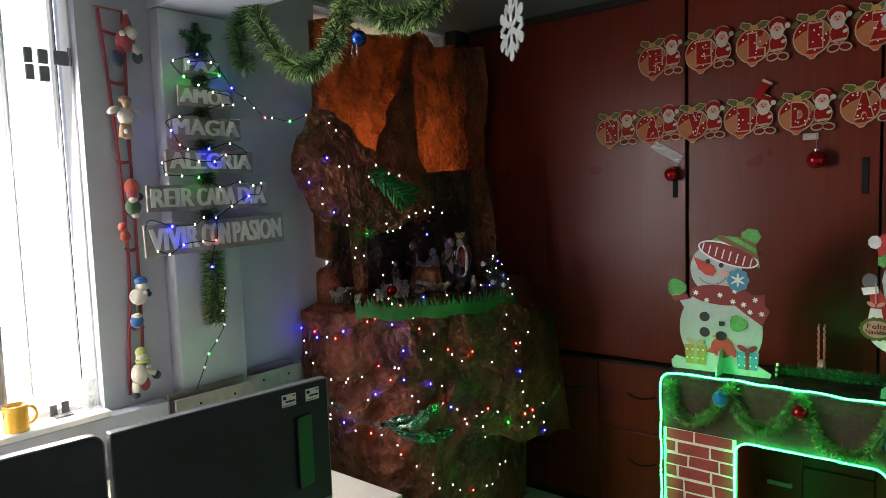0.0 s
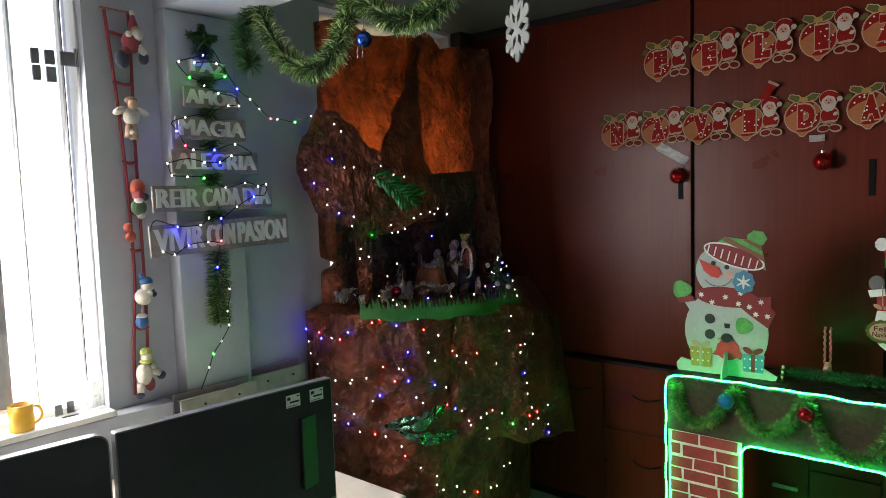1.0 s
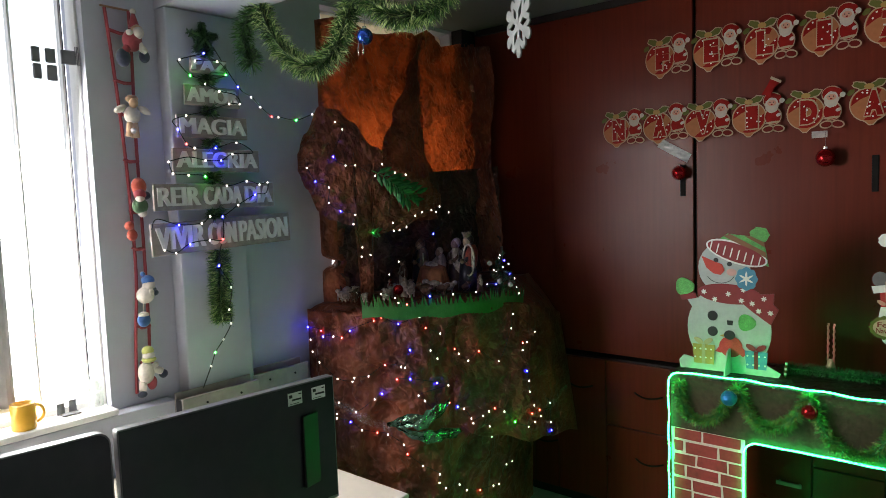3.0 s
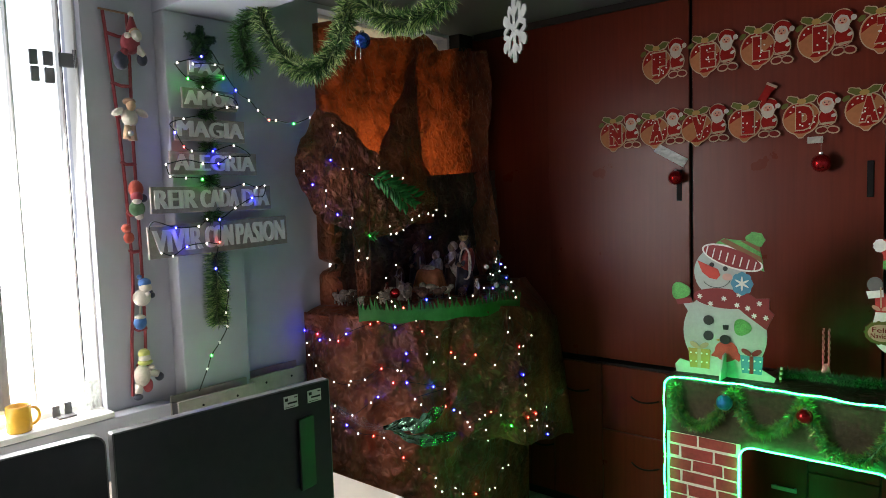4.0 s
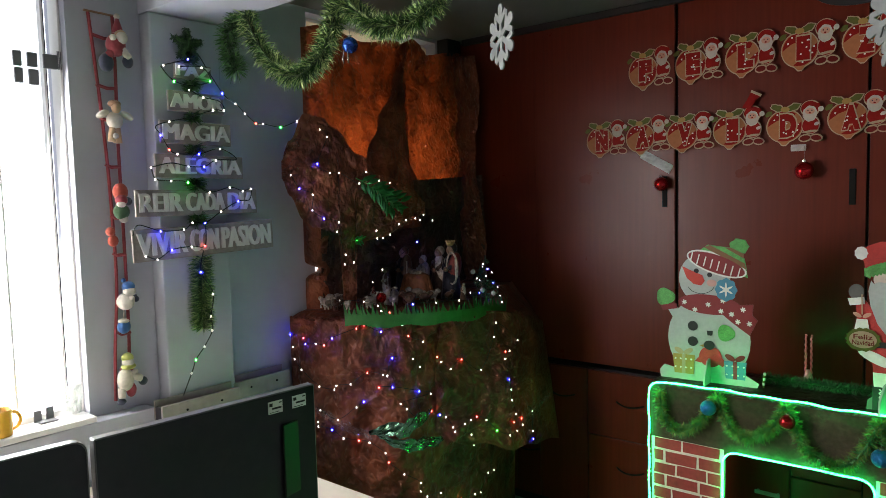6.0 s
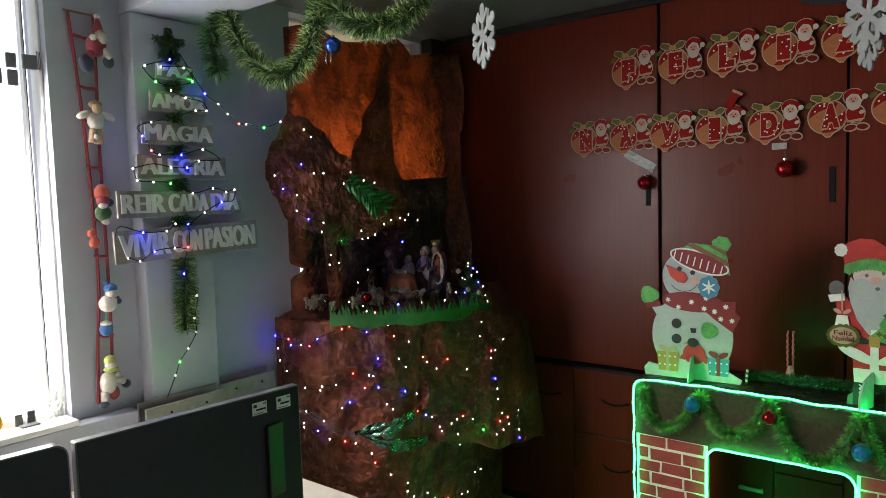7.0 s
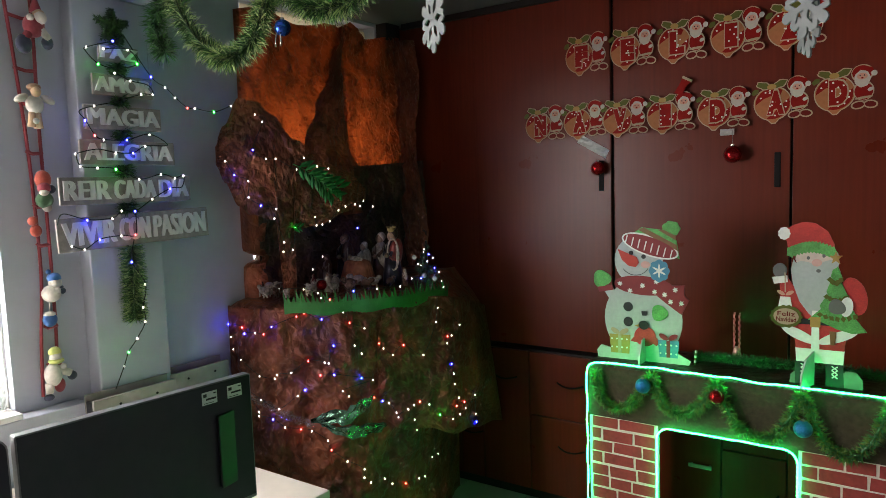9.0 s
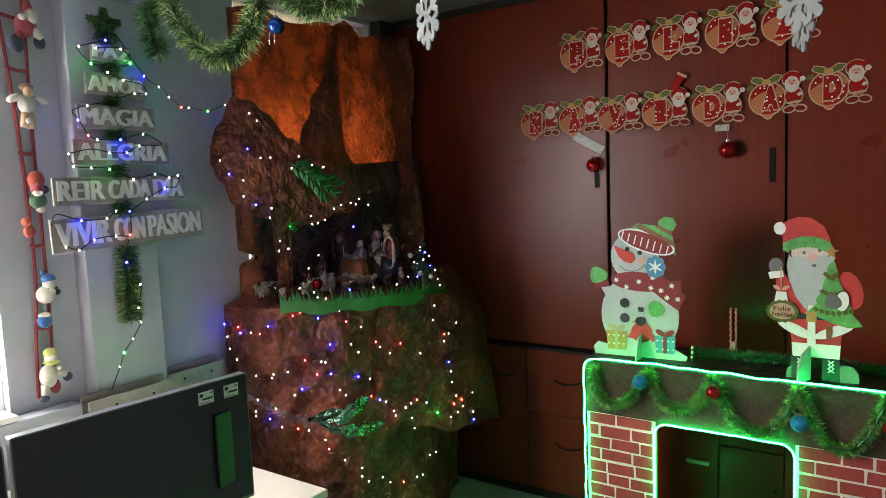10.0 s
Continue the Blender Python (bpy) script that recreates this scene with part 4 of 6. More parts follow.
flat_string("fairy light cable hanging through the fir tinsel", -2.428, ((1.51, 1.60, "."), (1.495, 1.517, "b"), (1.543, 1.425, "w"), (1.528, 1.337, "w"), (1.532, 1.28, "w"), (1.494, 1.221, "w"), (1.455, 1.176, "g"), (1.433, 1.127, "w"), (1.392, 1.045, ".")))
flat_string("fairy lights slung from the word tree to the grotto", -2.455, (
    (1.543, 2.375, "."), (1.648, 2.229, "b"), (1.708, 2.193, "w"), (1.75, 2.156, "w"), (1.804, 2.119, "r"), (1.839, 2.119, "w"), (1.932, 2.111, "g"), (2.023, 2.143, "w"), (2.038, 2.144, "w"), (2.07, 2.14, "b"), (2.09, 2.145, "w")))

# ---- felt ladder with soft dolls ----


class Figure:
    """One mesh made of several shapes, each in its own colour."""

    def __init__(self):
        self.bm, self.mats = bmesh.new(), []

    def use(self, mat):
        if mat not in self.mats:
            self.mats.append(mat)
        i = self.mats.index(mat)
        for f in self.bm.faces:
            if not f.tag:
                f.material_index, f.tag = i, True

    def ball(self, mat, p, r, squash=(1, 1, 1), turn=None, seg=14):
        ball(self.bm, p, r, squash, seg, turn)
        self.use(mat)

    def cyl(self, mat, p, q, r0, r1=None, seg=10):
        cyl(self.bm, p, q, r0, r1, seg)
        self.use(mat)

    def plate(self, mat, outline, thick, m):
        plate(self.bm, outline, thick, m)
        self.use(mat)

    def tube(self, mat, pts, r, seg=6):
        tube(self.bm, pts, r, seg)
        self.use(mat)

    def done(self, name, label, category, base, smooth=True, group=""):
        ob = mesh_ob(name, self.bm, self.mats, smooth)
        ob.data.transform(Matrix.Translation(-Vector(base)))
        ob.location = base
        return tagged(ob, label, category, group)


def cloth(name, c, rough=0.95):
    return simple(name, c, rough, vary=0.18, scale=90, bump=0.35, sheen=0.3)


C_RED, C_WHITE, C_BLUE = cloth("red_felt", (0.30, 0.045, 0.06)), cloth("cream_plush", (0.62, 0.57, 0.5)), cloth("blue_felt", (0.05, 0.14, 0.38))
C_DARK, C_BROWN, C_SKIN = cloth("dark_felt", (0.05, 0.055, 0.09)), cloth("brown_felt", (0.30, 0.17, 0.10)), cloth("tan_felt", (0.55, 0.36, 0.22))
C_GREEN, C_ORANGE, C_LIME = cloth("green_felt", (0.08, 0.16, 0.08)), cloth("orange_felt", (0.44, 0.08, 0.05)), cloth("lime_knit", (0.48, 0.50, 0.14))
LX = -2.565
t = thing("felt_ladder", "red felt ladder hung on the wall", "ladder", (LX, 1.22, 1.04))
rails = [[(LX, 1.180, 2.485), (LX, 1.195, 2.30), (LX, 1.212, 2.05), (LX, 1.222, 1.80), (LX, 1.225, 1.50), (LX, 1.205, 1.25), (LX, 1.195, 1.05)],
         [(LX, 1.268, 2.485), (LX, 1.268, 2.30), (LX, 1.262, 2.05), (LX, 1.262, 1.80), (LX, 1.262, 1.50), (LX, 1.258, 1.25), (LX, 1.245, 1.10)]]
for r in rails:
    bm = bmesh.new()
    tube(bm, path_points(r, 40), 0.0065, 6)
    part("rail", bm, C_RED, t)
for k, z in enumerate((2.40, 2.22, 2.10, 1.93, 1.74, 1.60, 1.30, 1.16)):
    bm = bmesh.new()
    tube(bm, [(LX, 1.186 + 0.008 * min(k, 4), z + 0.008), (LX + 0.003, 1.23, z - 0.002), (LX, 1.266, z)], 0.007, 6)
    part("rung", bm, C_RED, t)
bm = bmesh.new()
cyl(bm, (LX, 1.165, 2.49), (LX, 1.285, 2.487), 0.004)
part("hanging_rod", bm, C_BROWN, t)

f = Figure()
X = LX + 0.035
f.ball(C_RED, (X, 1.258, 2.372), 0.036, (0.8, 1, 1.15))
f.ball(C_SKIN, (X + 0.012, 1.272, 2.408), 0.021)
f.ball(C_WHITE, (X + 0.022, 1.272, 2.398), 0.021, (0.8, 1, 1.1))
f.cyl(C_RED, (X, 1.268, 2.42), (X, 1.268, 2.475), 0.021, 0.005)
f.ball(C_WHITE, (X, 1.268, 2.478), 0.011)
f.ball(C_DARK, (X, 1.220, 2.305), 0.027, (0.7, 1, 1.25))
f.ball(C_DARK, (X, 1.300, 2.318), 0.02, (0.8, 1, 1.2))
f.cyl(C_WHITE, (X + 0.01, 1.275, 2.36), (X + 0.01, 1.302, 2.33), 0.014, 0.012)
f.cyl(C_RED, (X, 1.25, 2.36), (X, 1.222, 2.32), 0.016, 0.014)
f.ball(C_WHITE, (X + 0.02, 1.240, 2.395), 0.012)
f.done("soft_doll", "soft climbing doll in red with a white beard and dark boots", "doll", (LX, 1.25, 2.29), group="dolls on the ladder")
f = Figure()
f.ball(C_WHITE, (X, 1.238, 2.098), 0.030, (0.8, 1, 1.1))
f.ball(C_SKIN, (X + 0.012, 1.240, 2.142), 0.017, (0.9, 1, 1.2))
f.ball(C_BROWN, (X, 1.240, 2.158), 0.021, (1, 1.1, 0.7))
for s in (-1, 1):
    f.ball(C_WHITE, (X, 1.240 + s * 0.045, 2.118), 0.026, (0.6, 1.0, 0.5), Matrix.Rotation(s * -0.5, 4, "X"))
f.cyl(C_SKIN, (X, 1.228, 2.07), (X, 1.222, 2.02), 0.012, 0.014)
f.cyl(C_SKIN, (X, 1.245, 2.07), (X, 1.245, 2.015), 0.012, 0.016)
f.ball(C_WHITE, (X + 0.012, 1.232, 2.04), 0.011)
f.done("soft_doll", "cream plush winged doll with a brown cap", "doll", (LX, 1.24, 2.0), group="dolls on the ladder")
f = Figure()
f.ball(C_ORANGE, (X, 1.243, 1.835), 0.028, (0.8, 1, 1.2))
f.ball(C_RED, (X + 0.01, 1.240, 1.805), 0.022)
f.ball(C_WHITE, (X + 0.018, 1.236, 1.79), 0.014, (1, 1.2, 0.9))
f.ball(C_GREEN, (X, 1.243, 1.762), 0.030, (0.8, 1, 1.0))
f.ball(C_DARK, (X, 1.268, 1.80), 0.016)
f.ball(C_WHITE, (X, 1.25, 1.735), 0.016)
f.done("soft_doll", "small red and green felt elf doll", "doll", (LX, 1.24, 1.73), group="dolls on the ladder")
f = Figure()
f.ball(C_ORANGE, (X, 1.197, 1.690), 0.017)
f.ball(C_ORANGE, (X, 1.205, 1.655), 0.020, (0.7, 1, 1.1))
f.done("felt_heart", "small orange felt ornament tied to the ladder", "ornament", (LX, 1.2, 1.64))
f = Figure()
f.ball(C_WHITE, (X, 1.238, 1.425), 0.032)
f.ball(C_WHITE, (X + 0.004, 1.252, 1.462), 0.023)
f.ball(C_BLUE, (X, 1.252, 1.480), 0.024, (1, 1, 0.85))
f.ball(C_BLUE, (X - 0.004, 1.236, 1.505), 0.009)
f.ball(C_DARK, (X, 1.258, 1.445), 0.024, (0.9, 1, 0.4))
f.ball(C_DARK, (X, 1.278, 1.430), 0.012)
f.ball(C_WHITE, (X + 0.022, 1.25, 1.437), 0.012)
f.done("soft_doll", "plush snowman doll with a blue cap and scarf", "doll", (LX, 1.24, 1.39), group="dolls on the ladder")
f = Figure()
f.ball(C_BLUE, (X, 1.226, 1.332), 0.025, (0.8, 1, 1.1))
f.ball(C_WHITE, (X, 1.226, 1.352), 0.021, (0.9, 1, 0.5))
f.cyl(C_WHITE, (X, 1.226, 1.35), (X, 1.23, 1.395), 0.002)
f.done("felt_stocking", "small blue felt stocking with a white cuff", "stocking", (LX, 1.226, 1.30))
f = Figure()
f.ball(C_WHITE, (X, 1.220, 1.130), 0.032, (0.85, 0.95, 1.35))
f.ball(C_LIME, (X + 0.005, 1.232, 1.180), 0.025, (1, 1.1, 0.5))
f.ball(C_WHITE, (X + 0.004, 1.232, 1.194), 0.022)
f.ball(C_LIME, (X, 1.232, 1.212), 0.022, (1, 1, 0.9))
f.cyl(C_WHITE, (X, 1.24, 1.145), (X + 0.01, 1.278, 1.125), 0.016, 0.013)
f.ball(C_WHITE, (X + 0.018, 1.250, 1.158), 0.011)
f.ball(C_DARK, (X, 1.287, 1.112), 0.017)
f.cyl(C_WHITE, (X, 1.205, 1.10), (X, 1.203, 1.065), 0.015, 0.013)
f.ball(C_DARK, (X, 1.200, 1.050), 0.015, (1, 1.2, 0.8))
f.ball(C_RED, (X - 0.01, 1.245, 1.085), 0.02, (0.6, 1, 1.4))
f.done("soft_doll", "cream plush bear doll with a lime knitted scarf", "doll", (LX, 1.22, 1.04), group="dolls on the ladder")

# ---- banner cards on the wardrobe doors ----


def paint(name, c, rough=0.55, metal=0.0, **k):
    return simple(name, c, rough, metal, vary=0.12, scale=70, bump=0.08, **k)


P_PEACH, P_RED, P_DRED = paint("peach_card", (0.40, 0.15, 0.065), 0.7, spec=0.1), paint("red_card", (0.27, 0.010, 0.008), 0.7, spec=0.1), paint("deep_red_card", (0.16, 0.014, 0.012), 0.7, spec=0.1)
P_GREEN, P_CREAM, P_PINK = paint("olive_green_card", (0.12, 0.13, 0.03), 0.7, spec=0.1), paint("cream_card", (0.46, 0.33, 0.22), 0.7, spec=0.1), paint("pink_card", (0.60, 0.30, 0.22), 0.7, spec=0.1)
P_GOLD, P_WHITE, P_BLACK = paint("gold_card", (0.40, 0.23, 0.05)), paint("white_card", (0.76, 0.74, 0.70)), paint("black_card", (0.015, 0.015, 0.017))
P_BEARD = paint("beard_card", (0.54, 0.46, 0.40), 0.7, spec=0.1)
P_GREY = paint("grey_card", (0.13, 0.12, 0.12))


def ellipse(cx, cz, rx, rz, turn=0.0, n=22, wave=0.0, lobes=0):
    c, s = math.cos(radians(turn)), math.sin(radians(turn))
    out = []
    for k in range(n):
        a = 2 * math.pi * k / n
        w = 1 + wave * math.cos(lobes * a)
        x, z = rx * w * math.cos(a), rz * w * math.sin(a)
        out.append((cx + x * c - z * s, cz + x * s + z * c))
    return out


def card(letter, x0, x1, z0, z1):
    w, h = x1 - x0, z1 - z0
    cx, cz = (x0 + x1) / 2, (z0 + z1) / 2
    t = thing("banner_card", "shiny paper banner card with a dotted red letter on a bauble", "banner card", (cx, CAB_Y - 0.012, cz), "greeting banner")
    S = Matrix.Translation((cx, CAB_Y - 0.004, cz)) @ Matrix.Diagonal((w / 2, 1, h / 2, 1)) @ Matrix.Rotation(radians(random.uniform(-3, 3)), 4, "Y")

    def at(y):
        return Matrix.Translation((0, -y, 0)) @ S
    f = Figure()
    bx = -0.33
    drop = [(bx + 0.66 * math.cos(a), -0.14 + 0.70 * math.sin(a) - (0.13 if abs(a + math.pi / 2) < 0.12 else 0)) for a in [2 * math.pi * k / 30 - math.pi for k in range(30)]]
    f.plate(P_CREAM, [(bx + (x - bx) * 1.06, -0.14 + (z + 0.14) * 1.06) for x, z in drop], 0.0015, at(0))
    f.plate(P_PEACH, drop, 0.0015, at(0.0015))
    # red cap and red foot of the bauble follow its rim
    cap = [(bx + 0.63 * math.cos(a), -0.14 + 0.67 * math.sin(a)) for a in [radians(52 + 16 * k) for k in range(9)]]
    f.plate(P_RED, cap + [(bx - 0.30, 0.10), (bx + 0.05, 0.22), (bx + 0.30, 0.20)], 0.001, at(0.003))
    foot = [(bx + 0.63 * math.cos(a), -0.14 + 0.67 * math.sin(a)) for a in [radians(-112 + 14 * k) for k in range(10)]]
    f.plate(P_RED, foot + [(bx + 0.36, -0.20), (bx + 0.10, -0.48)], 0.001, at(0.003))
    rnd = random.Random(int(abs(x0) * 1000))
    for cx2, cz2 in ((-0.42, 0.14), (-0.26, 0.36), (-0.05, 0.42), (0.10, -0.66), (0.32, -0.58), (0.46, -0.34), (0.50, -0.10)):
        f.plate(P_WHITE, ellipse(bx + cx2 + rnd.uniform(-0.03, 0.03), cz2, 0.035, 0.035, 0, 8), 0.001, at(0.004))
    for s in (-1, 1):
        f.plate(P_CREAM, ellipse(bx + s * 0.30, 0.66, 0.29, 0.17, s * 24, 14, 0.12, 5), 0.0012, at(0.004))
        f.plate(P_GREEN, ellipse(bx + s * 0.30, 0.66, 0.25, 0.125, s * 24, 14, 0.12, 5), 0.0015, at(0.005))
    f.plate(P_GREEN, ellipse(bx - 0.62, 0.42, 0.16, 0.10, 40, 12, 0.1, 5), 0.0015, at(0.004))
    f.plate(P_GOLD, ellipse(bx, 0.58, 0.17, 0.12, 0, 12), 0.0015, at(0.0065))
    # bearded head with a floppy cap, body, cuffs and looped shoes
    fx = 0.60
    f.plate(P_CREAM, ellipse(fx - 0.02, 0.56, 0.36, 0.36, -12), 0.0012, at(0.0025))
    f.plate(P_CREAM, ellipse(fx + 0.02, -0.14, 0.34, 0.40, 0), 0.0012, at(0.0025))
    f.plate(P_RED, ellipse(fx - 0.03, 0.58, 0.32, 0.30, -12), 0.001, at(0.004))
    f.plate(P_RED, [(fx + 0.10, 0.84), (fx + 0.30, 0.76), (fx + 0.38, 0.56), (fx + 0.28, 0.56), (fx + 0.18, 0.66)], 0.001, at(0.0042))
    f.plate(P_RED, ellipse(fx + 0.02, -0.16, 0.30, 0.35, 0), 0.001, at(0.004))
    f.plate(P_BEARD, ellipse(fx + 0.36, 0.52, 0.10, 0.11), 0.001, at(0.006))
    f.plate(P_BEARD, ellipse(fx - 0.02, 0.34, 0.26, 0.34, 0, 22, 0.04, 7), 0.001, at(0.006))
    f.plate(P_PINK, ellipse(fx - 0.02, 0.44, 0.17, 0.13), 0.001, at(0.007))
    for s in (-1, 1):
        f.plate(P_BLACK, ellipse(fx - 0.02 + s * 0.07, 0.47, 0.022, 0.03, 0, 8), 0.001, at(0.008))
    f.plate(P_RED, ellipse(fx - 0.02, 0.37, 0.045, 0.03, 0, 8), 0.001, at(0.008))
    f.plate(P_BEARD, ellipse(fx + 0.24, -0.10, 0.10, 0.07, 30), 0.001, at(0.006))
    f.plate(P_CREAM, ellipse(fx + 0.02, -0.42, 0.30, 0.05, 6), 0.001, at(0.006))
    for s in (-1, 1):
        f.plate(P_CREAM, ellipse(fx + 0.04 + s * 0.20, -0.70, 0.24, 0.17, s * -10), 0.0015, at(0.003))
        f.plate(P_DRED, ellipse(fx + 0.04 + s * 0.20, -0.70, 0.185, 0.115, s * -10), 0.001, at(0.0045))
    ob = f.done("backing", "", "", (0, 0, 0), False)
    for k in ("label", "category"):
        if k in ob:
            del ob[k]
    ob.data.transform(Matrix.Translation(-t.location))
    ob.parent = t
    m = Matrix.Translation((cx + bx * w / 2 + 0.014, CAB_Y - 0.0115, cz - 0.012))
    part("letter_edge", lettering(letter, 0.060 if letter == "I" else 0.075, 0.112, 0.0008, m @ Matrix.Translation((0.001, 0.0006, 0.001)), 0.12), P_CREAM, t)
    ltr = part("letter", lettering(letter, 0.052 if letter == "I" else 0.066, 0.100, 0.0012, m, 0.085), P_RED, t, "red letter with white dots")
    bm = bmesh.new()
    rnd = random.Random(int(abs(x0) * 1000) + 1)
    for k in range(6):
        plate(bm, ellipse(rnd.uniform(-0.026, 0.026), rnd.uniform(-0.042, 0.042), 0.0036, 0.0036, 0, 8), 0.001, m @ Matrix.Translation((0, -0.0015, 0)))
    tagged(part("dots", bm, P_WHITE, ltr), kind="stuff")


random.seed(11)
for ch, x0 in zip("FELIZ", (-1.447, -1.214, -0.983, -0.750, -0.519)):
    card(ch, x0, x0 + 0.213, 2.283, 2.493)
for ch, x0, dz in zip("NAVIDAD", (-1.68, -1.464, -1.255, -1.037, -0.806, -0.569, -0.338), (0, 0.002, 0, 0.002, 0.002, 0.016, 0.034)):
    card(ch, x0, x0 + 0.214, 1.967 + dz, 2.163 + dz)
f = Figure()
m = Matrix.Translation((-0.455, CAB_Y - 0.006, 2.60))
f.plate(P_BLACK, ellipse(0, 0, 0.175, 0.082, 0, 30), 0.004, m)
f.plate(P_GOLD, [(-0.06, -0.05), (0.0, -0.058), (0.0, 0.03), (-0.06, 0.03)], 0.002, Matrix.Translation((0, -0.004, 0)) @ m)
f.plate(P_GREEN, [(0.012, -0.06), (0.15, -0.03), (0.15, 0.03), (0.012, 0.03)], 0.002, Matrix.Translation((0, -0.004, 0)) @ m)
for k in range(6):
    f.plate(P_CREAM, [(0.018 + 0.02 * k, -0.052 + 0.004 * k), (0.026 + 0.02 * k, -0.052 + 0.004 * k), (0.044 + 0.02 * k, 0.02), (0.036 + 0.02 * k, 0.02)], 0.001, Matrix.Translation((0, -0.006, 0)) @ m)
f.plate(P_CREAM, [(-0.15, -0.03), (-0.07, -0.05), (-0.07, -0.038), (-0.145, -0.018)], 0.002, Matrix.Translation((0, -0.004, 0)) @ m)
f.done("paper_ornament", "dark patterned paper ornament fixed high on the wardrobe", "ornament", (-0.455, CAB_Y - 0.006, 2.60), False)
f = Figure()
m = Matrix.Translation((-0.872, CAB_Y - 0.012, 2.178)) @ Matrix.Rotation(radians(25), 4, "Y") @ Matrix.Diagonal((0.75, 1, 0.8, 1))
f.plate(P_RED, [(-0.03, -0.05), (0.02, -0.045), (0.024, 0.01), (0.04, 0.045), (-0.02, 0.05), (-0.022, 0.0)], 0.003, m)
f.plate(P_CREAM, [(-0.022, 0.04), (0.042, 0.036), (0.042, 0.05), (-0.022, 0.054)], 0.002, Matrix.Translation((0, -0.003, 0)) @ m)
f.done("paper_stocking", "small red paper stocking above the banner", "ornament", (-0.872, CAB_Y - 0.012, 2.195), False)
M_TAPE = simple("clear_tape", (0.55, 0.52, 0.5), 0.12, vary=0.25, scale=90, bump=0.4, trans=0.3)
for (x, z, lx, lz, tilt) in ((-1.31, 1.932, 0.17, 0.045, 30), (-0.68, 1.958, 0.06, 0.028, 0)):
    t = thing("adhesive_tape", "crinkled strip of clear adhesive tape on the door", "tape", (x, CAB_Y, z))
    m = Matrix.Translation((x, CAB_Y - 0.003, z)) @ Matrix.Rotation(radians(tilt), 4, "Y")
    bm = sheet([[m @ Vector((lx * (u / 12 - 0.5), -0.003 * random.random(), lz * (v / 5 - 0.5))) for u in range(13)] for v in range(6)])
    part("strip", bm, M_TAPE, t)

# ---- baubles ----
M_REDBALL, M_BLUEBALL = simple("red_bauble", (0.42, 0.012, 0.015), 0.16, 0.75, vary=0.1, bump=0.02), simple("blue_bauble", (0.03, 0.09, 0.45), 0.16, 0.75, vary=0.1, bump=0.02)
M_BLUEGLIT, M_SILVER = simple("blue_glitter", (0.02, 0.16, 0.42), 0.3, 0.6, vary=0.5, scale=240, bump=0.8), simple("silver_cap", (0.6, 0.58, 0.52), 0.25, 0.9)
M_PEARL = simple("pearl_bauble", (0.55, 0.5, 0.48), 0.25, 0.3)


def bauble(p, r, mat, label, loop=True, string=0.0):
    t = thing("bauble", label, "bauble", p)
    bm = bmesh.new()
    ball(bm, p, r, seg=24)
    part("ball", bm, mat, t, smooth=True)
    bm = bmesh.new()
    cyl(bm, (p[0], p[1], p[2] + r * 0.95), (p[0], p[1], p[2] + r * 1.2), r * 0.26, seg=12)
    part("cap", bm, M_SILVER, t)
    if string:
        bm = bmesh.new()
        tube(bm, [(p[0], p[1], p[2] + r * 1.2), (p[0], p[1], p[2] + r * 1.2 + string)], 0.0009, 5)
        part("string", bm, M_SILVER, t)
    return t


bauble((-1.274, 3.262, 1.822), 0.034, M_REDBALL, "shiny red bauble hung on the wardrobe door")
bauble((-0.650, 3.262, 1.858), 0.038, M_REDBALL, "shiny red bauble hung below the banner", string=0.06)
bauble((-1.813, 1.755, 2.335), 0.029, M_BLUEBALL, "shiny dark blue bauble hanging from the tinsel", string=0.08)
f = Figure()
for s in (-1, 1):
    f.tube(M_SILVER, [(-1.813 + s * 0.008, 1.735, 2.318), (-1.813 + s * 0.014, 1.732, 2.29), (-1.813 + s * 0.012, 1.732, 2.268)], 0.0022)
f.done("ribbon_tails", "thin silver ribbon tails on the blue bauble", "ribbon", (-1.813, 1.755, 2.27))

# ---- thick tinsel garland under the ceiling ----
G = [(-2.30, 1.63, 2.50), (-2.345, 1.61, 2.42), (-2.33, 1.62, 2.33), (-2.315, 1.625, 2.30)]
tinsel("tinsel_garland", "thick dark green tinsel end hanging by the column", "garland", G, 4600, 0.060, 0.0044, (M_FIR, M_TINSEL), 21, lean=0.8)
G = [(-2.26, 1.637, 2.51), (-2.225, 1.646, 2.42), (-2.165, 1.661, 2.33), (-2.10, 1.678, 2.275), (-2.035, 1.695, 2.25), (-1.97, 1.712, 2.275), (-1.92, 1.726, 2.33), (-1.885, 1.736, 2.41), (-1.85, 1.745, 2.475), (-1.80, 1.757, 2.465),
     (-1.74, 1.773, 2.41), (-1.68, 1.789, 2.385), (-1.60, 1.81, 2.38), (-1.53, 1.83, 2.405), (-1.47, 1.845, 2.46), (-1.44, 1.85, 2.54)]
tinsel("tinsel_garland", "thick green tinsel garland with pale tips slung under the ceiling", "garland", G, 5600, 0.060, 0.0044, (M_FIR, M_TINSEL, M_TINSEL_TIP), 31, steps=140, lean=0.8)

# ---- paper snowflakes on threads ----
M_FOAM = simple("white_foam", (0.145, 0.155, 0.15), 0.6, vary=0.05, scale=120)


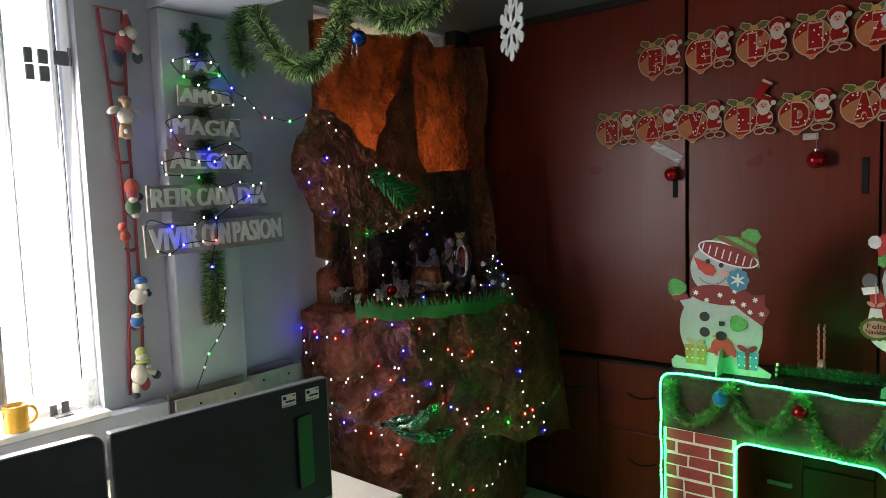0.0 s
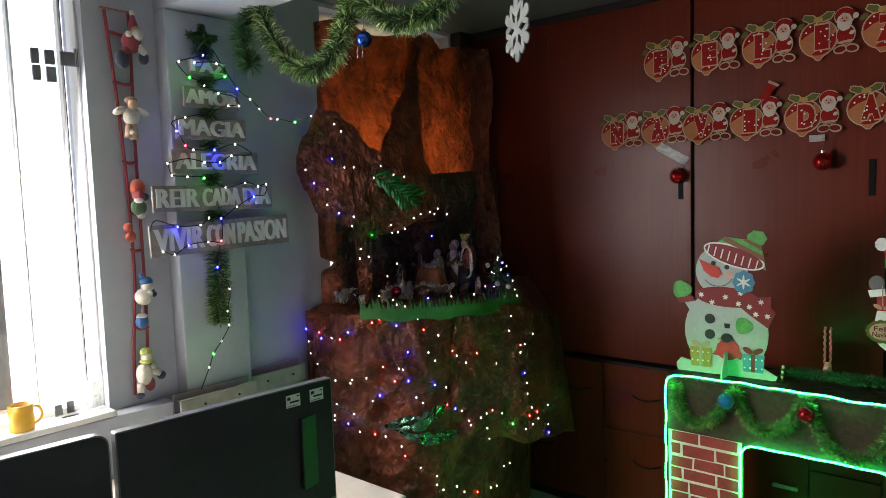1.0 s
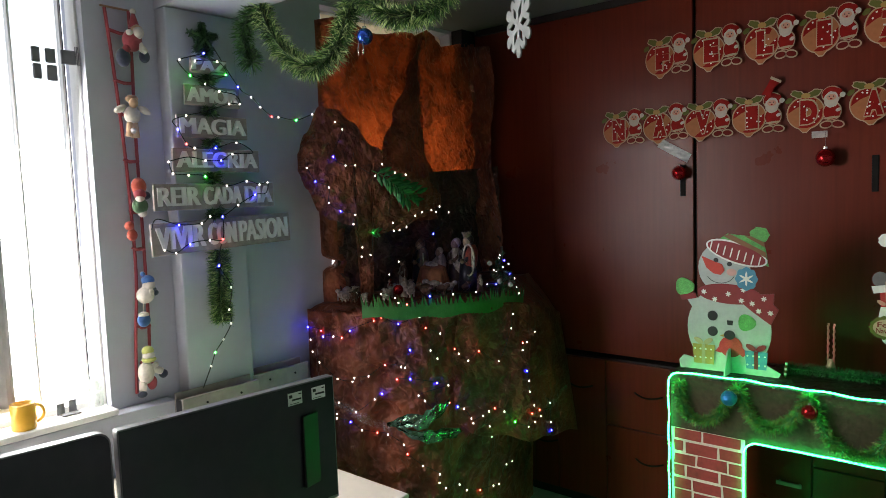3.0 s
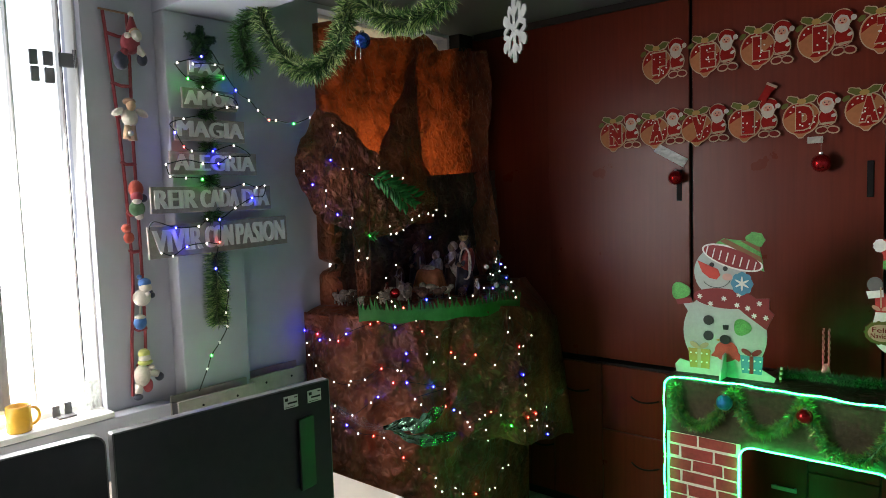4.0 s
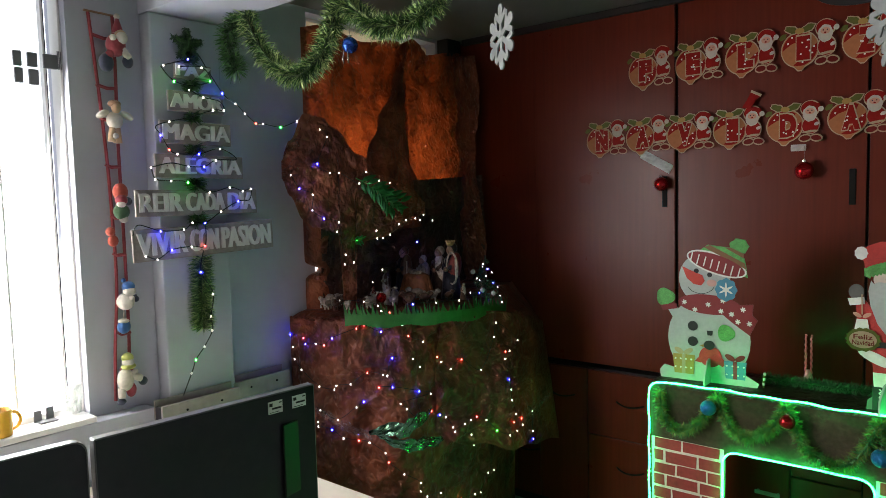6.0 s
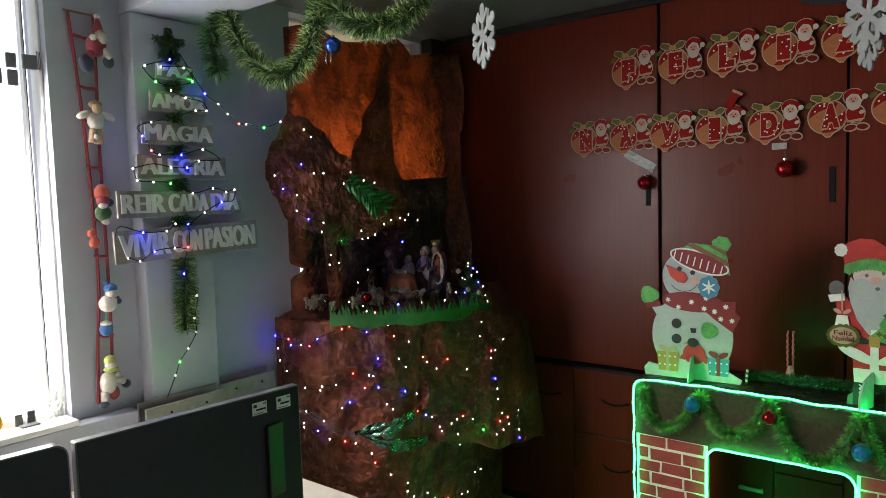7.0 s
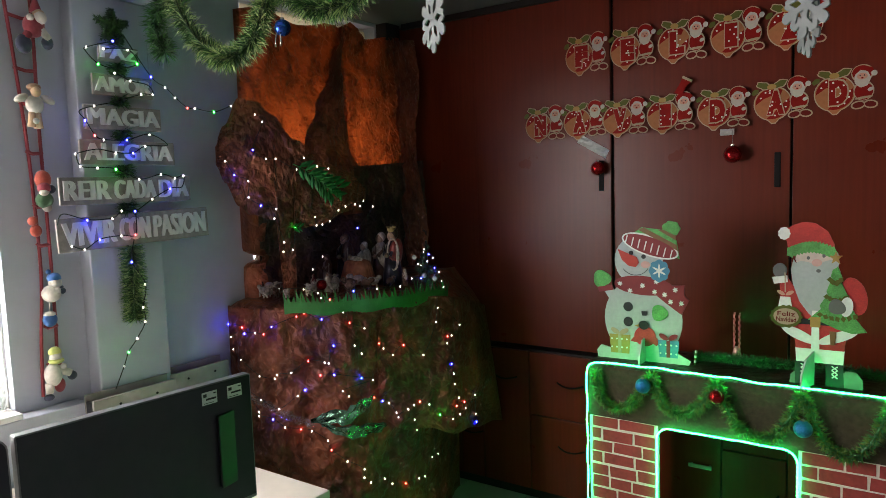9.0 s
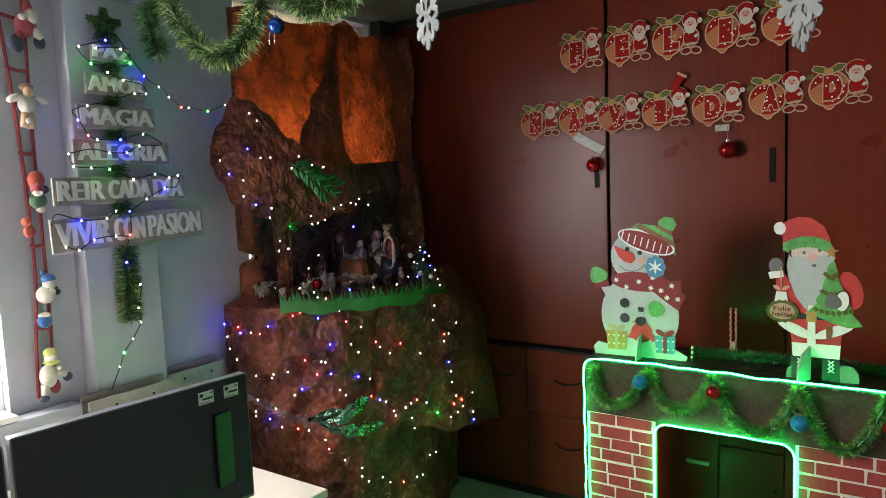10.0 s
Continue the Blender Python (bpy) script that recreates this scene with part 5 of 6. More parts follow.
def snowflake(p, r, turn, tilt, label, thread):
    t = thing("hanging_snowflake", label, "snowflake", p)
    m = Matrix.Translation(p) @ Matrix.Rotation(radians(turn), 4, "Z") @ Matrix.Rotation(radians(tilt), 4, "Y")
    for k in range(6):
        mk = m @ Matrix.Rotation(radians(60 * k), 4, "Y")
        bm = bmesh.new()
        w = r * 0.10
        side = [(w, 0.04 * r), (w * 0.9, 0.40 * r), (0.22 * r, 0.50 * r), (0.37 * r, 0.62 * r), (0.42 * r, 0.74 * r), (0.36 * r, 0.81 * r), (0.25 * r, 0.76 * r), (0.15 * r, 0.66 * r), (0.17 * r, 0.86 * r), (0.12 * r, 0.97 * r)]
        plate(bm, side + [(0, 1.01 * r)] + [(-x, z) for x, z in side[::-1]], 0.004, mk @ Matrix.Translation((0, 0.0004 * k, 0)))
        part("arm", bm, M_FOAM, t)
    bm = bmesh.new()
    plate(bm, ellipse(0, 0, 0.17 * r, 0.17 * r, 0, 12), 0.005, m @ Matrix.Translation((0, 0.003, 0)))
    part("hub", bm, M_FOAM, t)
    bm = bmesh.new()
    tube(bm, [(p[0], p[1], p[2] + r * 0.97), (p[0], p[1], thread)], 0.0006, 4)
    part("thread", bm, M_SILVER, t)


snowflake((-0.985, 1.5, 2.187), 0.082, -32, 0, "white foam snowflake hanging on a thread", CEIL_Z)
snowflake((-0.165, 1.70, 2.125), 0.070, -38, 10, "white foam snowflake hanging on a thread", CEIL_Z)
snowflake((-0.175, 1.80, 2.095), 0.070, -62, -8, "white foam snowflake hanging beside another one", CEIL_Z)

# ---- painted wooden figures on the mantel ----
P_SNOW, P_TEAL, P_SCARF = paint("white_wood_paint", (0.41, 0.43, 0.42)), paint("blue_teal_paint", (0.06, 0.22, 0.36)), paint("scarf_red_paint", (0.22, 0.010, 0.014))
P_GLIT, P_NOSE, P_STRIPE = simple("green_glitter", (0.10, 0.36, 0.08), 0.5, vary=0.5, scale=260, bump=0.8), paint("orange_nose_paint", (0.50, 0.035, 0.02)), paint("brown_stripe_paint", (0.20, 0.09, 0.03))
P_SUIT = simple("red_glitter_paint", (0.48, 0.03, 0.025), 0.6, vary=0.3, scale=240, bump=0.4)
P_FACE = paint("pale_face_paint", (0.60, 0.47, 0.41))
P_BLUSH = paint("rosy_paint", (0.62, 0.34, 0.30))


class Cutout(Figure):
    """A flat board figure: shapes in picture units about its foot, scaled by sx and sz, stacked in thin layers."""

    def __init__(self, foot, sx, sz, origin, turn=0.0):
        self.bm, self.mats = bmesh.new(), []
        self.m = Matrix.Translation(foot) @ Matrix.Rotation(radians(turn), 4, "Z") @ Matrix.Diagonal((sx, 1, -sz, 1)) @ Matrix.Translation((-origin[0], 0, -origin[1]))

    def layer(self, mat, outline, level, thick=0.0012):
        self.plate(mat, outline, thick, Matrix.Translation((0, -0.006 - 0.0012 * level, 0)) @ self.m)

    def board(self, mat, outline, lift=0.0):
        self.plate(mat, outline, 0.006 + lift, self.m)

    def flower(self, cx, cz, r, level):
        for k in range(3):
            self.layer(P_WHITE, ellipse(cx, cz, r, r * 0.26, 60 * k + 15, 8), level + 0.12 * k)


MZ = FH + 0.001
f = Cutout((-0.905, 2.83, MZ), 0.00236, 0.00237, (1133, 635), 4)
f.board(P_SNOW, ellipse(1133, 560, 68, 74, 0, 36))
f.board(P_SNOW, ellipse(1126, 456, 42, 44, 0, 30), 0.0002)
f.board(P_SNOW, [(1050, 622), (1058, 612), (1085, 618), (1110, 600), (1160, 598), (1190, 614), (1215, 628), (1212, 635), (1052, 635)], 0.0004)
f.board(P_SNOW, [(1062, 508), (1078, 505), (1098, 530), (1085, 545)], 0.0003)
f.board(P_GLIT, ellipse(1182, 400, 15, 13, 0, 20, 0.08, 7), 0.0006)
f.board(P_GLIT, [(1112, 412), (1132, 398), (1165, 402), (1186, 404), (1192, 425), (1196, 452)], 0.0004)
f.layer(P_STRIPE, [(1126, 402), (1136, 398), (1192, 428), (1194, 438)], 1)
f.layer(P_STRIPE, [(1160, 402), (1170, 402), (1190, 412), (1191, 420)], 1)
f.board(P_WHITE, ellipse(1146, 430, 51, 18, 18, 26), 0.0012)
f.board(P_SCARF, ellipse(1146, 430, 48, 15, 18, 26), 0.0026)
for k in range(8):
    f.layer(P_WHITE, [(1107 + 11 * k, 411 + 3.6 * k), (1109 + 11 * k, 411 + 3.6 * k), (1105 + 11 * k, 427 + 3.6 * k), (1103 + 11 * k, 427 + 3.6 * k)], 3)
f.layer(P_BLUSH, ellipse(1139, 463, 8, 6), 1)
f.layer(P_NOSE, [(1090, 436), (1106, 443), (1124, 450), (1128, 460), (1122, 468), (1110, 466), (1098, 456)], 2)
for x, z in ((1114, 443), (1136, 449)):
    f.layer(P_BLACK, ellipse(x, z, 4, 4), 2)
f.tube(P_BLACK, [f.m @ Vector((1121 + 24 * math.cos(a), -0.0085, 462 + 20 * math.sin(a))) for a in [0.35 + 2.3 * k / 12 for k in range(13)]], 0.0012)
f.layer(P_TEAL, ellipse(1163, 473, 17, 19, 0, 28, 0.07, 8), 4)
for k in range(3):
    f.layer(P_WHITE, ellipse(1163, 473, 13, 2, 60 * k + 30, 8), 5 + 0.2 * k)
f.layer(P_SCARF, ellipse(1135, 500, 52, 17, 3, 28), 2)
f.board(P_SCARF, [(1160, 488), (1184, 498), (1205, 496), (1204, 514), (1212, 522), (1200, 548), (1172, 528), (1156, 515)], 0.002)
for x, z in ((1094, 498), (1112, 510), (1134, 500), (1158, 492), (1172, 514), (1190, 505), (1200, 528), (1182, 526), (1155, 510)):
    f.flower(x, z, 5, 3.4)
f.board(P_GLIT, ellipse(1060, 491, 16, 15, 0, 24, 0.10, 3), 0.001)
f.layer(P_SCARF, [(1052, 506), (1080, 501), (1082, 510), (1056, 515)], 2)
f.layer(P_GLIT, ellipse(1163, 547, 14, 14, 0, 20, 0.08, 3), 2)
for z in (539, 566):
    f.layer(P_BLACK, ellipse(1108, z, 8.5, 8.5), 1)
f.layer(P_SUIT, ellipse(1138, 590, 19, 18), 3)
f.layer(P_SUIT, [(1124, 585), (1112, 600), (1122, 602), (1130, 596)], 2)
f.layer(P_SUIT, [(1152, 585), (1164, 598), (1158, 606), (1146, 598)], 2)
f.layer(P_BLACK, ellipse(1136, 570, 9, 8), 4)
f.layer(P_GOLD, [(1127, 569), (1120, 572), (1127, 574)], 4)
f.layer(P_BLACK, [(1132, 545), (1142, 545), (1141, 553), (1133, 553)], 4)
for x0, x1, z0, z1, mat, rib in ((1074, 1112, 590, 624, P_GOLD, P_CREAM), (1160, 1196, 594, 624, P_TEAL, P_SCARF)):
    f.layer(mat, [(x0, z0), (x1, z0), (x1 - 2, z1), (x0 + 3, z1)], 3)
    xm = (x0 + x1) / 2
    f.layer(rib, [(xm - 3, z0), (xm + 3, z0), (xm + 3, z1), (xm - 3, z1)], 4)
    for s in (-1, 1):
        f.layer(rib, ellipse(xm + s * 8, z0 - 6, 9, 4.5, s * -30, 12), 4)
    for k in range(8):
        f.layer(P_WHITE, ellipse(x0 + 5 + 9 * (k % 4), z0 + 8 + 15 * (k // 4), 1.6, 1.6, 0, 8), 5)
f.plate(P_SNOW, [(-0.006, 0), (0.07, 0), (0.065, 0.04), (0.03, 0.095), (0.0, 0.10)], 0.006, Matrix.Translation((-0.893, 2.82, MZ)) @ Matrix.Rotation(radians(-90), 4, "Z"))
f.done("snowman_figure", "flat painted wooden snowman with red scarf and green hat", "figure", (-0.905, 2.83, MZ), False)

f = Cutout((-0.262, 2.79, MZ), 0.00181, 0.00206, (1437, 672), 2)
f.board(P_SUIT, ellipse(1440, 548, 58, 62, 0, 32))
f.board(P_SUIT, [(1358 + 14, 490), (1388, 486), (1412, 520), (1400, 580), (1375, 540)], 0.0002)
f.board(P_SUIT, ellipse(1502, 512, 21, 33, -18), 0.0002)
f.board(P_SUIT, [(1398, 570), (1492, 570), (1486, 618), (1404, 618)], 0.0003)
f.board(P_SUIT, [(1388, 444), (1384, 420), (1374, 408), (1380, 399), (1394, 392), (1412, 386), (1434, 388), (1456, 402), (1467, 424), (1470, 446)], 0.0004)
f.board(P_WHITE, ellipse(1379, 406, 11, 11, 0, 20, 0.08, 9), 0.0006)
f.layer(P_FACE, ellipse(1438, 448, 38, 22, -4), 1)
f.board(P_SNOW, [(1396, 452), (1404, 462), (1420, 460), (1437, 466), (1456, 458), (1470, 452), (1478, 470), (1474, 500), (1462, 525), (1448, 548), (1437, 556), (1424, 545), (1408, 525), (1396, 495), (1392, 470)], 0.0018)
f.layer(P_SNOW, ellipse(1420, 464, 20, 9, 14), 3)
f.layer(P_SNOW, ellipse(1457, 461, 20, 9, -18), 3)
f.layer(P_BLUSH, ellipse(1438, 456, 9, 6.5), 4)
f.layer(P_GREY, ellipse(1441, 470, 4, 3), 4)
for x in (1423, 1450):
    f.layer(P_GREY, ellipse(x, 448 - (x - 1423) * 0.15, 3, 3), 3)
for k in range(13):
    f.layer(P_GLIT, ellipse(1392 + 6 * k, 442 - 13 * math.sin(math.pi * (k + 1.5) / 15), 8, 10, 0, 10, 0.15, 5), 2 + 0.25 * (k % 2))
f.board(P_GREY, ellipse(1372, 472, 13, 13, 0, 20), 0.001)
f.layer(P_WHITE, [(1358, 484), (1386, 480), (1387, 492), (1362, 496)], 2)
f.layer(P_WHITE, [(1431, 540), (1443, 540), (1445, 608), (1430, 608)], 2)
f.layer(P_WHITE, ellipse(1408, 584, 34, 9, 22, 20), 2.5)
f.layer(P_WHITE, ellipse(1476, 584, 36, 9, -20, 20), 2.5)
f.layer(P_BLACK, [(1395, 555), (1488, 555), (1488, 565), (1395, 565)], 1.5)
f.layer(P_GOLD, [(1428, 551), (1446, 551), (1446, 569), (1428, 569)], 3)
f.board(P_WHITE, [(1402, 608), (1488, 608), (1486, 632), (1404, 632)], 0.0016)
for x in (1418, 1472):
    f.board(P_BLACK, [(x - 16, 632), (x + 14, 632), (x + 16, 672), (x - 16, 672)], 0.0008)
    for k in range(3):
        f.layer(P_WHITE, [(x - 6, 636 + 7 * k), (x - 4, 635 + 7 * k), (x + 6, 642 + 7 * k), (x + 4, 643 + 7 * k)], 2)
        f.layer(P_WHITE, [(x + 4, 635 + 7 * k), (x + 6, 636 + 7 * k), (x - 4, 643 + 7 * k), (x - 6, 642 + 7 * k)], 2.4)
f.board(P_GREY, [(1480, 652), (1492, 642), (1508, 643), (1519, 655), (1520, 672), (1478, 672)], 0.0006)
f.board(P_GREY, [(1394, 656), (1402, 650), (1404, 672), (1392, 672)], 0.0006)
f.board(P_GLIT, [(1470, 452), (1482, 482), (1478, 484), (1492, 512), (1488, 514), (1506, 544), (1502, 547), (1524, 572), (1500, 576), (1474, 570), (1450, 560), (1424, 556), (1446, 536), (1444, 530), (1457, 510), (1455, 505), (1464, 482), (1462, 478)], 0.0045)
for x0, x1, z in ((1461, 1480, 484), (1456, 1491, 514), (1445, 1505, 546)):
    for k in range(7):
        f.layer(P_GREEN, ellipse(x0 + (x1 - x0) * k / 6, z + 6 * math.sin(math.pi * k / 6), 5, 4, 20 * k, 8, 0.2, 4), 5.5 + 0.2 * (k % 2))
f.board(P_GOLD, [(1470 + (12 if k % 2 == 0 else 5) * math.sin(k * math.pi / 5), 447 - (12 if k % 2 == 0 else 5) * math.cos(k * math.pi / 5)) for k in range(10)], 0.0062)
f.layer(P_WHITE, ellipse(1490, 530, 11, 17, 8), 6)
f.layer(P_GREY, ellipse(1474, 531, 15, 13, 20, 20, 0.06, 3), 7)
f.layer(P_STRIPE, [(1462, 574), (1474, 574), (1472, 598), (1464, 598)], 5)
f.layer(P_CREAM, [(1381, 475), (1383, 475), (1384, 510), (1382, 510)], 4)
for s in (-1, 1):
    f.layer(P_PINK, ellipse(1383 + s * 8, 511, 8, 3.5, s * -25, 10), 4.5)
f.layer(P_WHITE, [(1374, 518), (1392, 518), (1396, 538), (1370, 538)], 4)
f.layer(P_GREEN, ellipse(1385, 553, 29, 20, 0, 32, 0.06, 14), 4.5)
f.layer(P_CREAM, ellipse(1385, 553, 23, 14.5, 0, 26), 6)
ob = f.done("gift_bringer_figure", "flat painted wooden Christmas figure in red with a small tree", "figure", (-0.262, 2.79, MZ), False)
for word, zz in (("Feliz", 548), ("Navidad", 558)):
    bm = lettering(word, 0.058 if word == "Feliz" else 0.066, 0.017, 0.0008, Matrix.Translation(f.m @ Vector((1385, -0.0152, zz))), 0.01)
    t = mesh_ob("plaque_letters", bm, P_DRED)
    t.parent, t.location = ob, -ob.location
    t["label"] = "dark red greeting letters on the small plaque"
bm = bmesh.new()
plate(bm, [(0.0, 0), (0.09, 0), (0.088, 0.05), (0.06, 0.10), (0.0, 0.125)], 0.006, Matrix.Translation((-0.262, 2.785, MZ)) @ Matrix.Rotation(radians(-110), 4, "Z"))
t = mesh_ob("stand_fin", bm, P_SNOW)
t.parent, t.location = ob, -ob.location
t["label"] = "white wooden stand fin"

# candles, cane and greenery on the mantel
t = thing("candle_pair", "two thin twisted pink candles in a small holder", "candle", (-0.567, 2.98, MZ))
M_CANDLE = simple("pink_candle", (0.55, 0.10, 0.12), 0.4, vary=0.2)
for s in (-1, 1):
    bm = bmesh.new()
    tube(bm, [(-0.567 + s * 0.010 + 0.0015 * math.sin(k * 1.3), 2.98 + 0.0015 * math.cos(k * 1.3), MZ + 0.05 + 0.005 * k) for k in range(32)], 0.0042, 6)
    part("candle", bm, M_CANDLE, t)
bm = bmesh.new()
ball(bm, (-0.567, 2.98, MZ + 0.022), 0.022, (0.9, 0.9, 1))
cyl(bm, (-0.567, 2.98, MZ + 0.03), (-0.567, 2.98, MZ + 0.065), 0.018, 0.008)
part("holder", bm, paint("pink_holder", (0.50, 0.22, 0.20)), t, "pale pink holder", True)
t = thing("candy_cane", "small striped candy cane standing on the mantel", "candy cane", (-0.70, 2.86, MZ))
for k in range(6):
    bm = bmesh.new()
    cyl(bm, (-0.702 + 0.001 * k, 2.86, MZ + 0.010 * k), (-0.702 + 0.001 * k, 2.86, MZ + 0.010 * (k + 1)), 0.005)
    part("segment", bm, P_WHITE if k % 2 else P_GREEN, t)
tinsel("mantel_garland", "deep green tinsel lying along the mantel", "garland", [(-0.72, 2.93, MZ + 0.02), (-0.60, 2.95, MZ + 0.018), (-0.48, 2.94, MZ + 0.02), (-0.36, 2.96, MZ + 0.018), (-0.2, 2.97, MZ + 0.018), (-0.03, 2.95, MZ + 0.018)], 4200, 0.034, 0.0026, (M_DKGREEN_TINSEL, M_FIR), 41, lean=0.9)

# swags on the mantel band
TY = FY - 0.022
sw = [(-1.055, 0.975), (-1.05, 0.90), (-1.02, 0.845), (-0.965, 0.828), (-0.905, 0.86), (-0.865, 0.92), (-0.825, 0.985), (-0.805, 0.92), (-0.765, 0.865), (-0.705, 0.85), (-0.645, 0.885), (-0.605, 0.94), (-0.582, 0.985), (-0.555, 0.925),
      (-0.51, 0.845), (-0.44, 0.805), (-0.375, 0.825), (-0.325, 0.90), (-0.288, 0.985), (-0.255, 0.91), (-0.205, 0.815), (-0.14, 0.79), (-0.085, 0.84), (-0.045, 0.93), (-0.025, 0.98)]
tinsel("mantel_swag", "green and gold tinsel swags pinned along the fireplace band", "garland", [(x, TY, z) for x, z in sw], 4600, 0.037, 0.0026, (M_DKGREEN_TINSEL, M_GOLD_TINSEL), 51, steps=160, lean=0.8)
bauble((-0.853, TY - 0.025, 0.945), 0.030, M_BLUEGLIT, "blue glitter bauble on the fireplace garland")
bauble((-0.573, TY - 0.025, 0.942), 0.028, M_REDBALL, "shiny red bauble on the fireplace garland")
bauble((-0.282, TY - 0.025, 0.872), 0.031, M_BLUEGLIT, "blue glitter bauble on the fireplace garland", string=0.05)
bauble((-0.012, TY - 0.025, 0.90), 0.026, M_REDBALL, "shiny red bauble on the fireplace garland")

# ---- on the grotto ----


def on_sheet(rows, u, f, off=0.012):
    i, j = min(len(rows) - 1, max(0, round(f * (len(rows) - 1)))), min(len(rows[0]) - 1, max(0, round(u * (len(rows[0]) - 1))))
    return rows[i][j] + Vector((0.75, -0.66, 0.1)) * off


def skin(rows, u, z, off=0.012):
    """The place on a sheet at the share u of its width and the height z."""
    j = min(len(rows[0]) - 1, max(0, round(u * (len(rows[0]) - 1))))
    return min((row[j] for row in rows), key=lambda q: abs(q.z - z)) + Vector((0.75, -0.66, 0.1)) * off


# green paper grass along the edge of the ledge
M_GRASS = simple("green_crepe_paper", (0.045, 0.22, 0.05), 0.38, vary=0.25, scale=30, trans=0.15)
t = thing("grass_strip", "green paper grass strip with cut blades along the ledge", "paper grass", on_sheet(DRAPE, 0.25, 0.02))
rnd = random.Random(9)
N = 40
base = path_points([on_sheet(DRAPE, 0.20 + 0.62 * k / 8, 0.03, 0.022) + Vector((0, 0, 0.035)) for k in range(9)], N + 1)
for seg in range(3):
    bm = bmesh.new()
    ks = range(seg * N // 3, (seg + 1) * N // 3)
    for k in ks:
        a, b = base[k], base[k + 1]
        lo = -0.032 + 0.006 * math.sin(k * 0.6)
        hi = 0.022
        q = [bm.verts.new(p) for p in (a + Vector((0, 0, lo)), b + Vector((0, 0, lo + 0.0015)), b + Vector((0, 0, hi)), a + Vector((0, 0, hi)))]
        bm.faces.new(q)
        for h in range(1 + (k % 3 == 0)):
            p0, p1 = a.lerp(b, h / 2), a.lerp(b, min(1, h / 2 + 0.85))
            tip = p0.lerp(p1, rnd.uniform(0.1, 0.9)) + Vector((rnd.uniform(-0.01, 0.012), rnd.uniform(-0.012, 0.004), hi + rnd.uniform(0.022, 0.062)))
            bm.faces.new([bm.verts.new(p) for p in (p0 + Vector((0, 0, hi)), p1 + Vector((0, 0, hi)), tip)])
    bmesh.ops.remove_doubles(bm, verts=bm.verts, dist=0.0008)
    bmesh.ops.solidify(bm, geom=bm.faces[:], thickness=0.0012)
    part("blade_strip", bm, M_GRASS, t)

# leaf sprigs
M_LEAF = simple("plastic_leaf_green", (0.035, 0.26, 0.055), 0.32, vary=0.35, scale=40)


def sprig(p, aim, length, pairs, leaf, label):
    t = thing("leaf_sprig", label, "sprig", p)
    p, aim = Vector(p), Vector(aim).normalized()
    side = aim.cross(Vector((0.75, -0.66, 0.2))).normalized()
    out = side.cross(aim).normalized()
    bm = bmesh.new()
    stem = [p + aim * length * k / 8 + out * 0.02 * math.sin(k / 8 * math.pi) for k in range(9)]
    tube(bm, stem, 0.002, 5)
    part("stem", bm, M_LEAF, t)
    rnd = random.Random(int(length * 1000))
    for k in range(pairs):
        for s in (-1, 1):
            b = stem[min(8, 1 + k * 8 // pairs)]
            d = (aim * 0.8 + side * s * rnd.uniform(0.7, 1.1) + out * rnd.uniform(-0.1, 0.35)).normalized()
            w = d.cross(out).normalized() * leaf * 0.17
            L = leaf * rnd.uniform(0.8, 1.15)
            bm = bmesh.new()
            c = [bm.verts.new(b + d * L * q + out * (0.012 * math.sin(q * 3))) for q in (0, 0.35, 0.7, 1)]
            l = [bm.verts.new(b + d * L * q + w * m + out * 0.002) for q, m in ((0.35, 1), (0.7, 0.8))]
            r = [bm.verts.new(b + d * L * q - w * m + out * 0.002) for q, m in ((0.35, 1), (0.7, 0.8))]
            for fc in ((c[0], c[1], l[0]), (c[1], c[2], l[1], l[0]), (c[2], c[3], l[1]), (c[0], r[0], c[1]), (c[1], r[0], r[1], c[2]), (c[2], r[1], c[3])):
                bm.faces.new(fc)
            bmesh.ops.solidify(bm, geom=bm.faces[:], thickness=0.001)
            part("leaf", bm, M_LEAF, t)


hp = skin(HOOD, 0.56, 1.86, 0.04)
sprig(hp + Vector((-0.02, -0.02, 0.01)), (0.45, 0.55, -0.40), 0.22, 9, 0.066, "green plastic leaf sprig pinned on the grotto")
sprig(hp + Vector((0.02, 0.01, -0.02)), (0.38, 0.45, -0.55), 0.15, 8, 0.064, "green plastic leaf sprig pinned on the grotto")
sprig(skin(HOOD, 0.50, 1.60, 0.03), (0.5, 0.5, -0.1), 0.04, 3, 0.032, "small green leaf sprig at the cave mouth")

# crumpled foil and clear film on the drape
M_FOIL = simple("green_foil", (0.20, 0.34, 0.24), 0.14, 0.9, vary=0.5, scale=80, bump=0.9)
M_FILM, _nt, _b = material("clear_film")
_b.inputs["Base Color"].default_value, _b.inputs["Roughness"].default_value, _b.inputs["Alpha"].default_value = (0.8, 0.8, 0.8, 1), 0.06, 0.10
_n = _nt.nodes.new("ShaderNodeTexNoise")
_n.inputs["Scale"].default_value, _n.inputs["Detail"].default_value = 70, 4
_p = _nt.nodes.new("ShaderNodeBump")
_p.inputs["Strength"].default_value, _p.inputs["Distance"].default_value = 0.9, 0.01
_nt.links.new(_n.outputs["Fac"], _p.inputs["Height"])
_nt.links.new(_p.outputs[0], _b.inputs["Normal"])


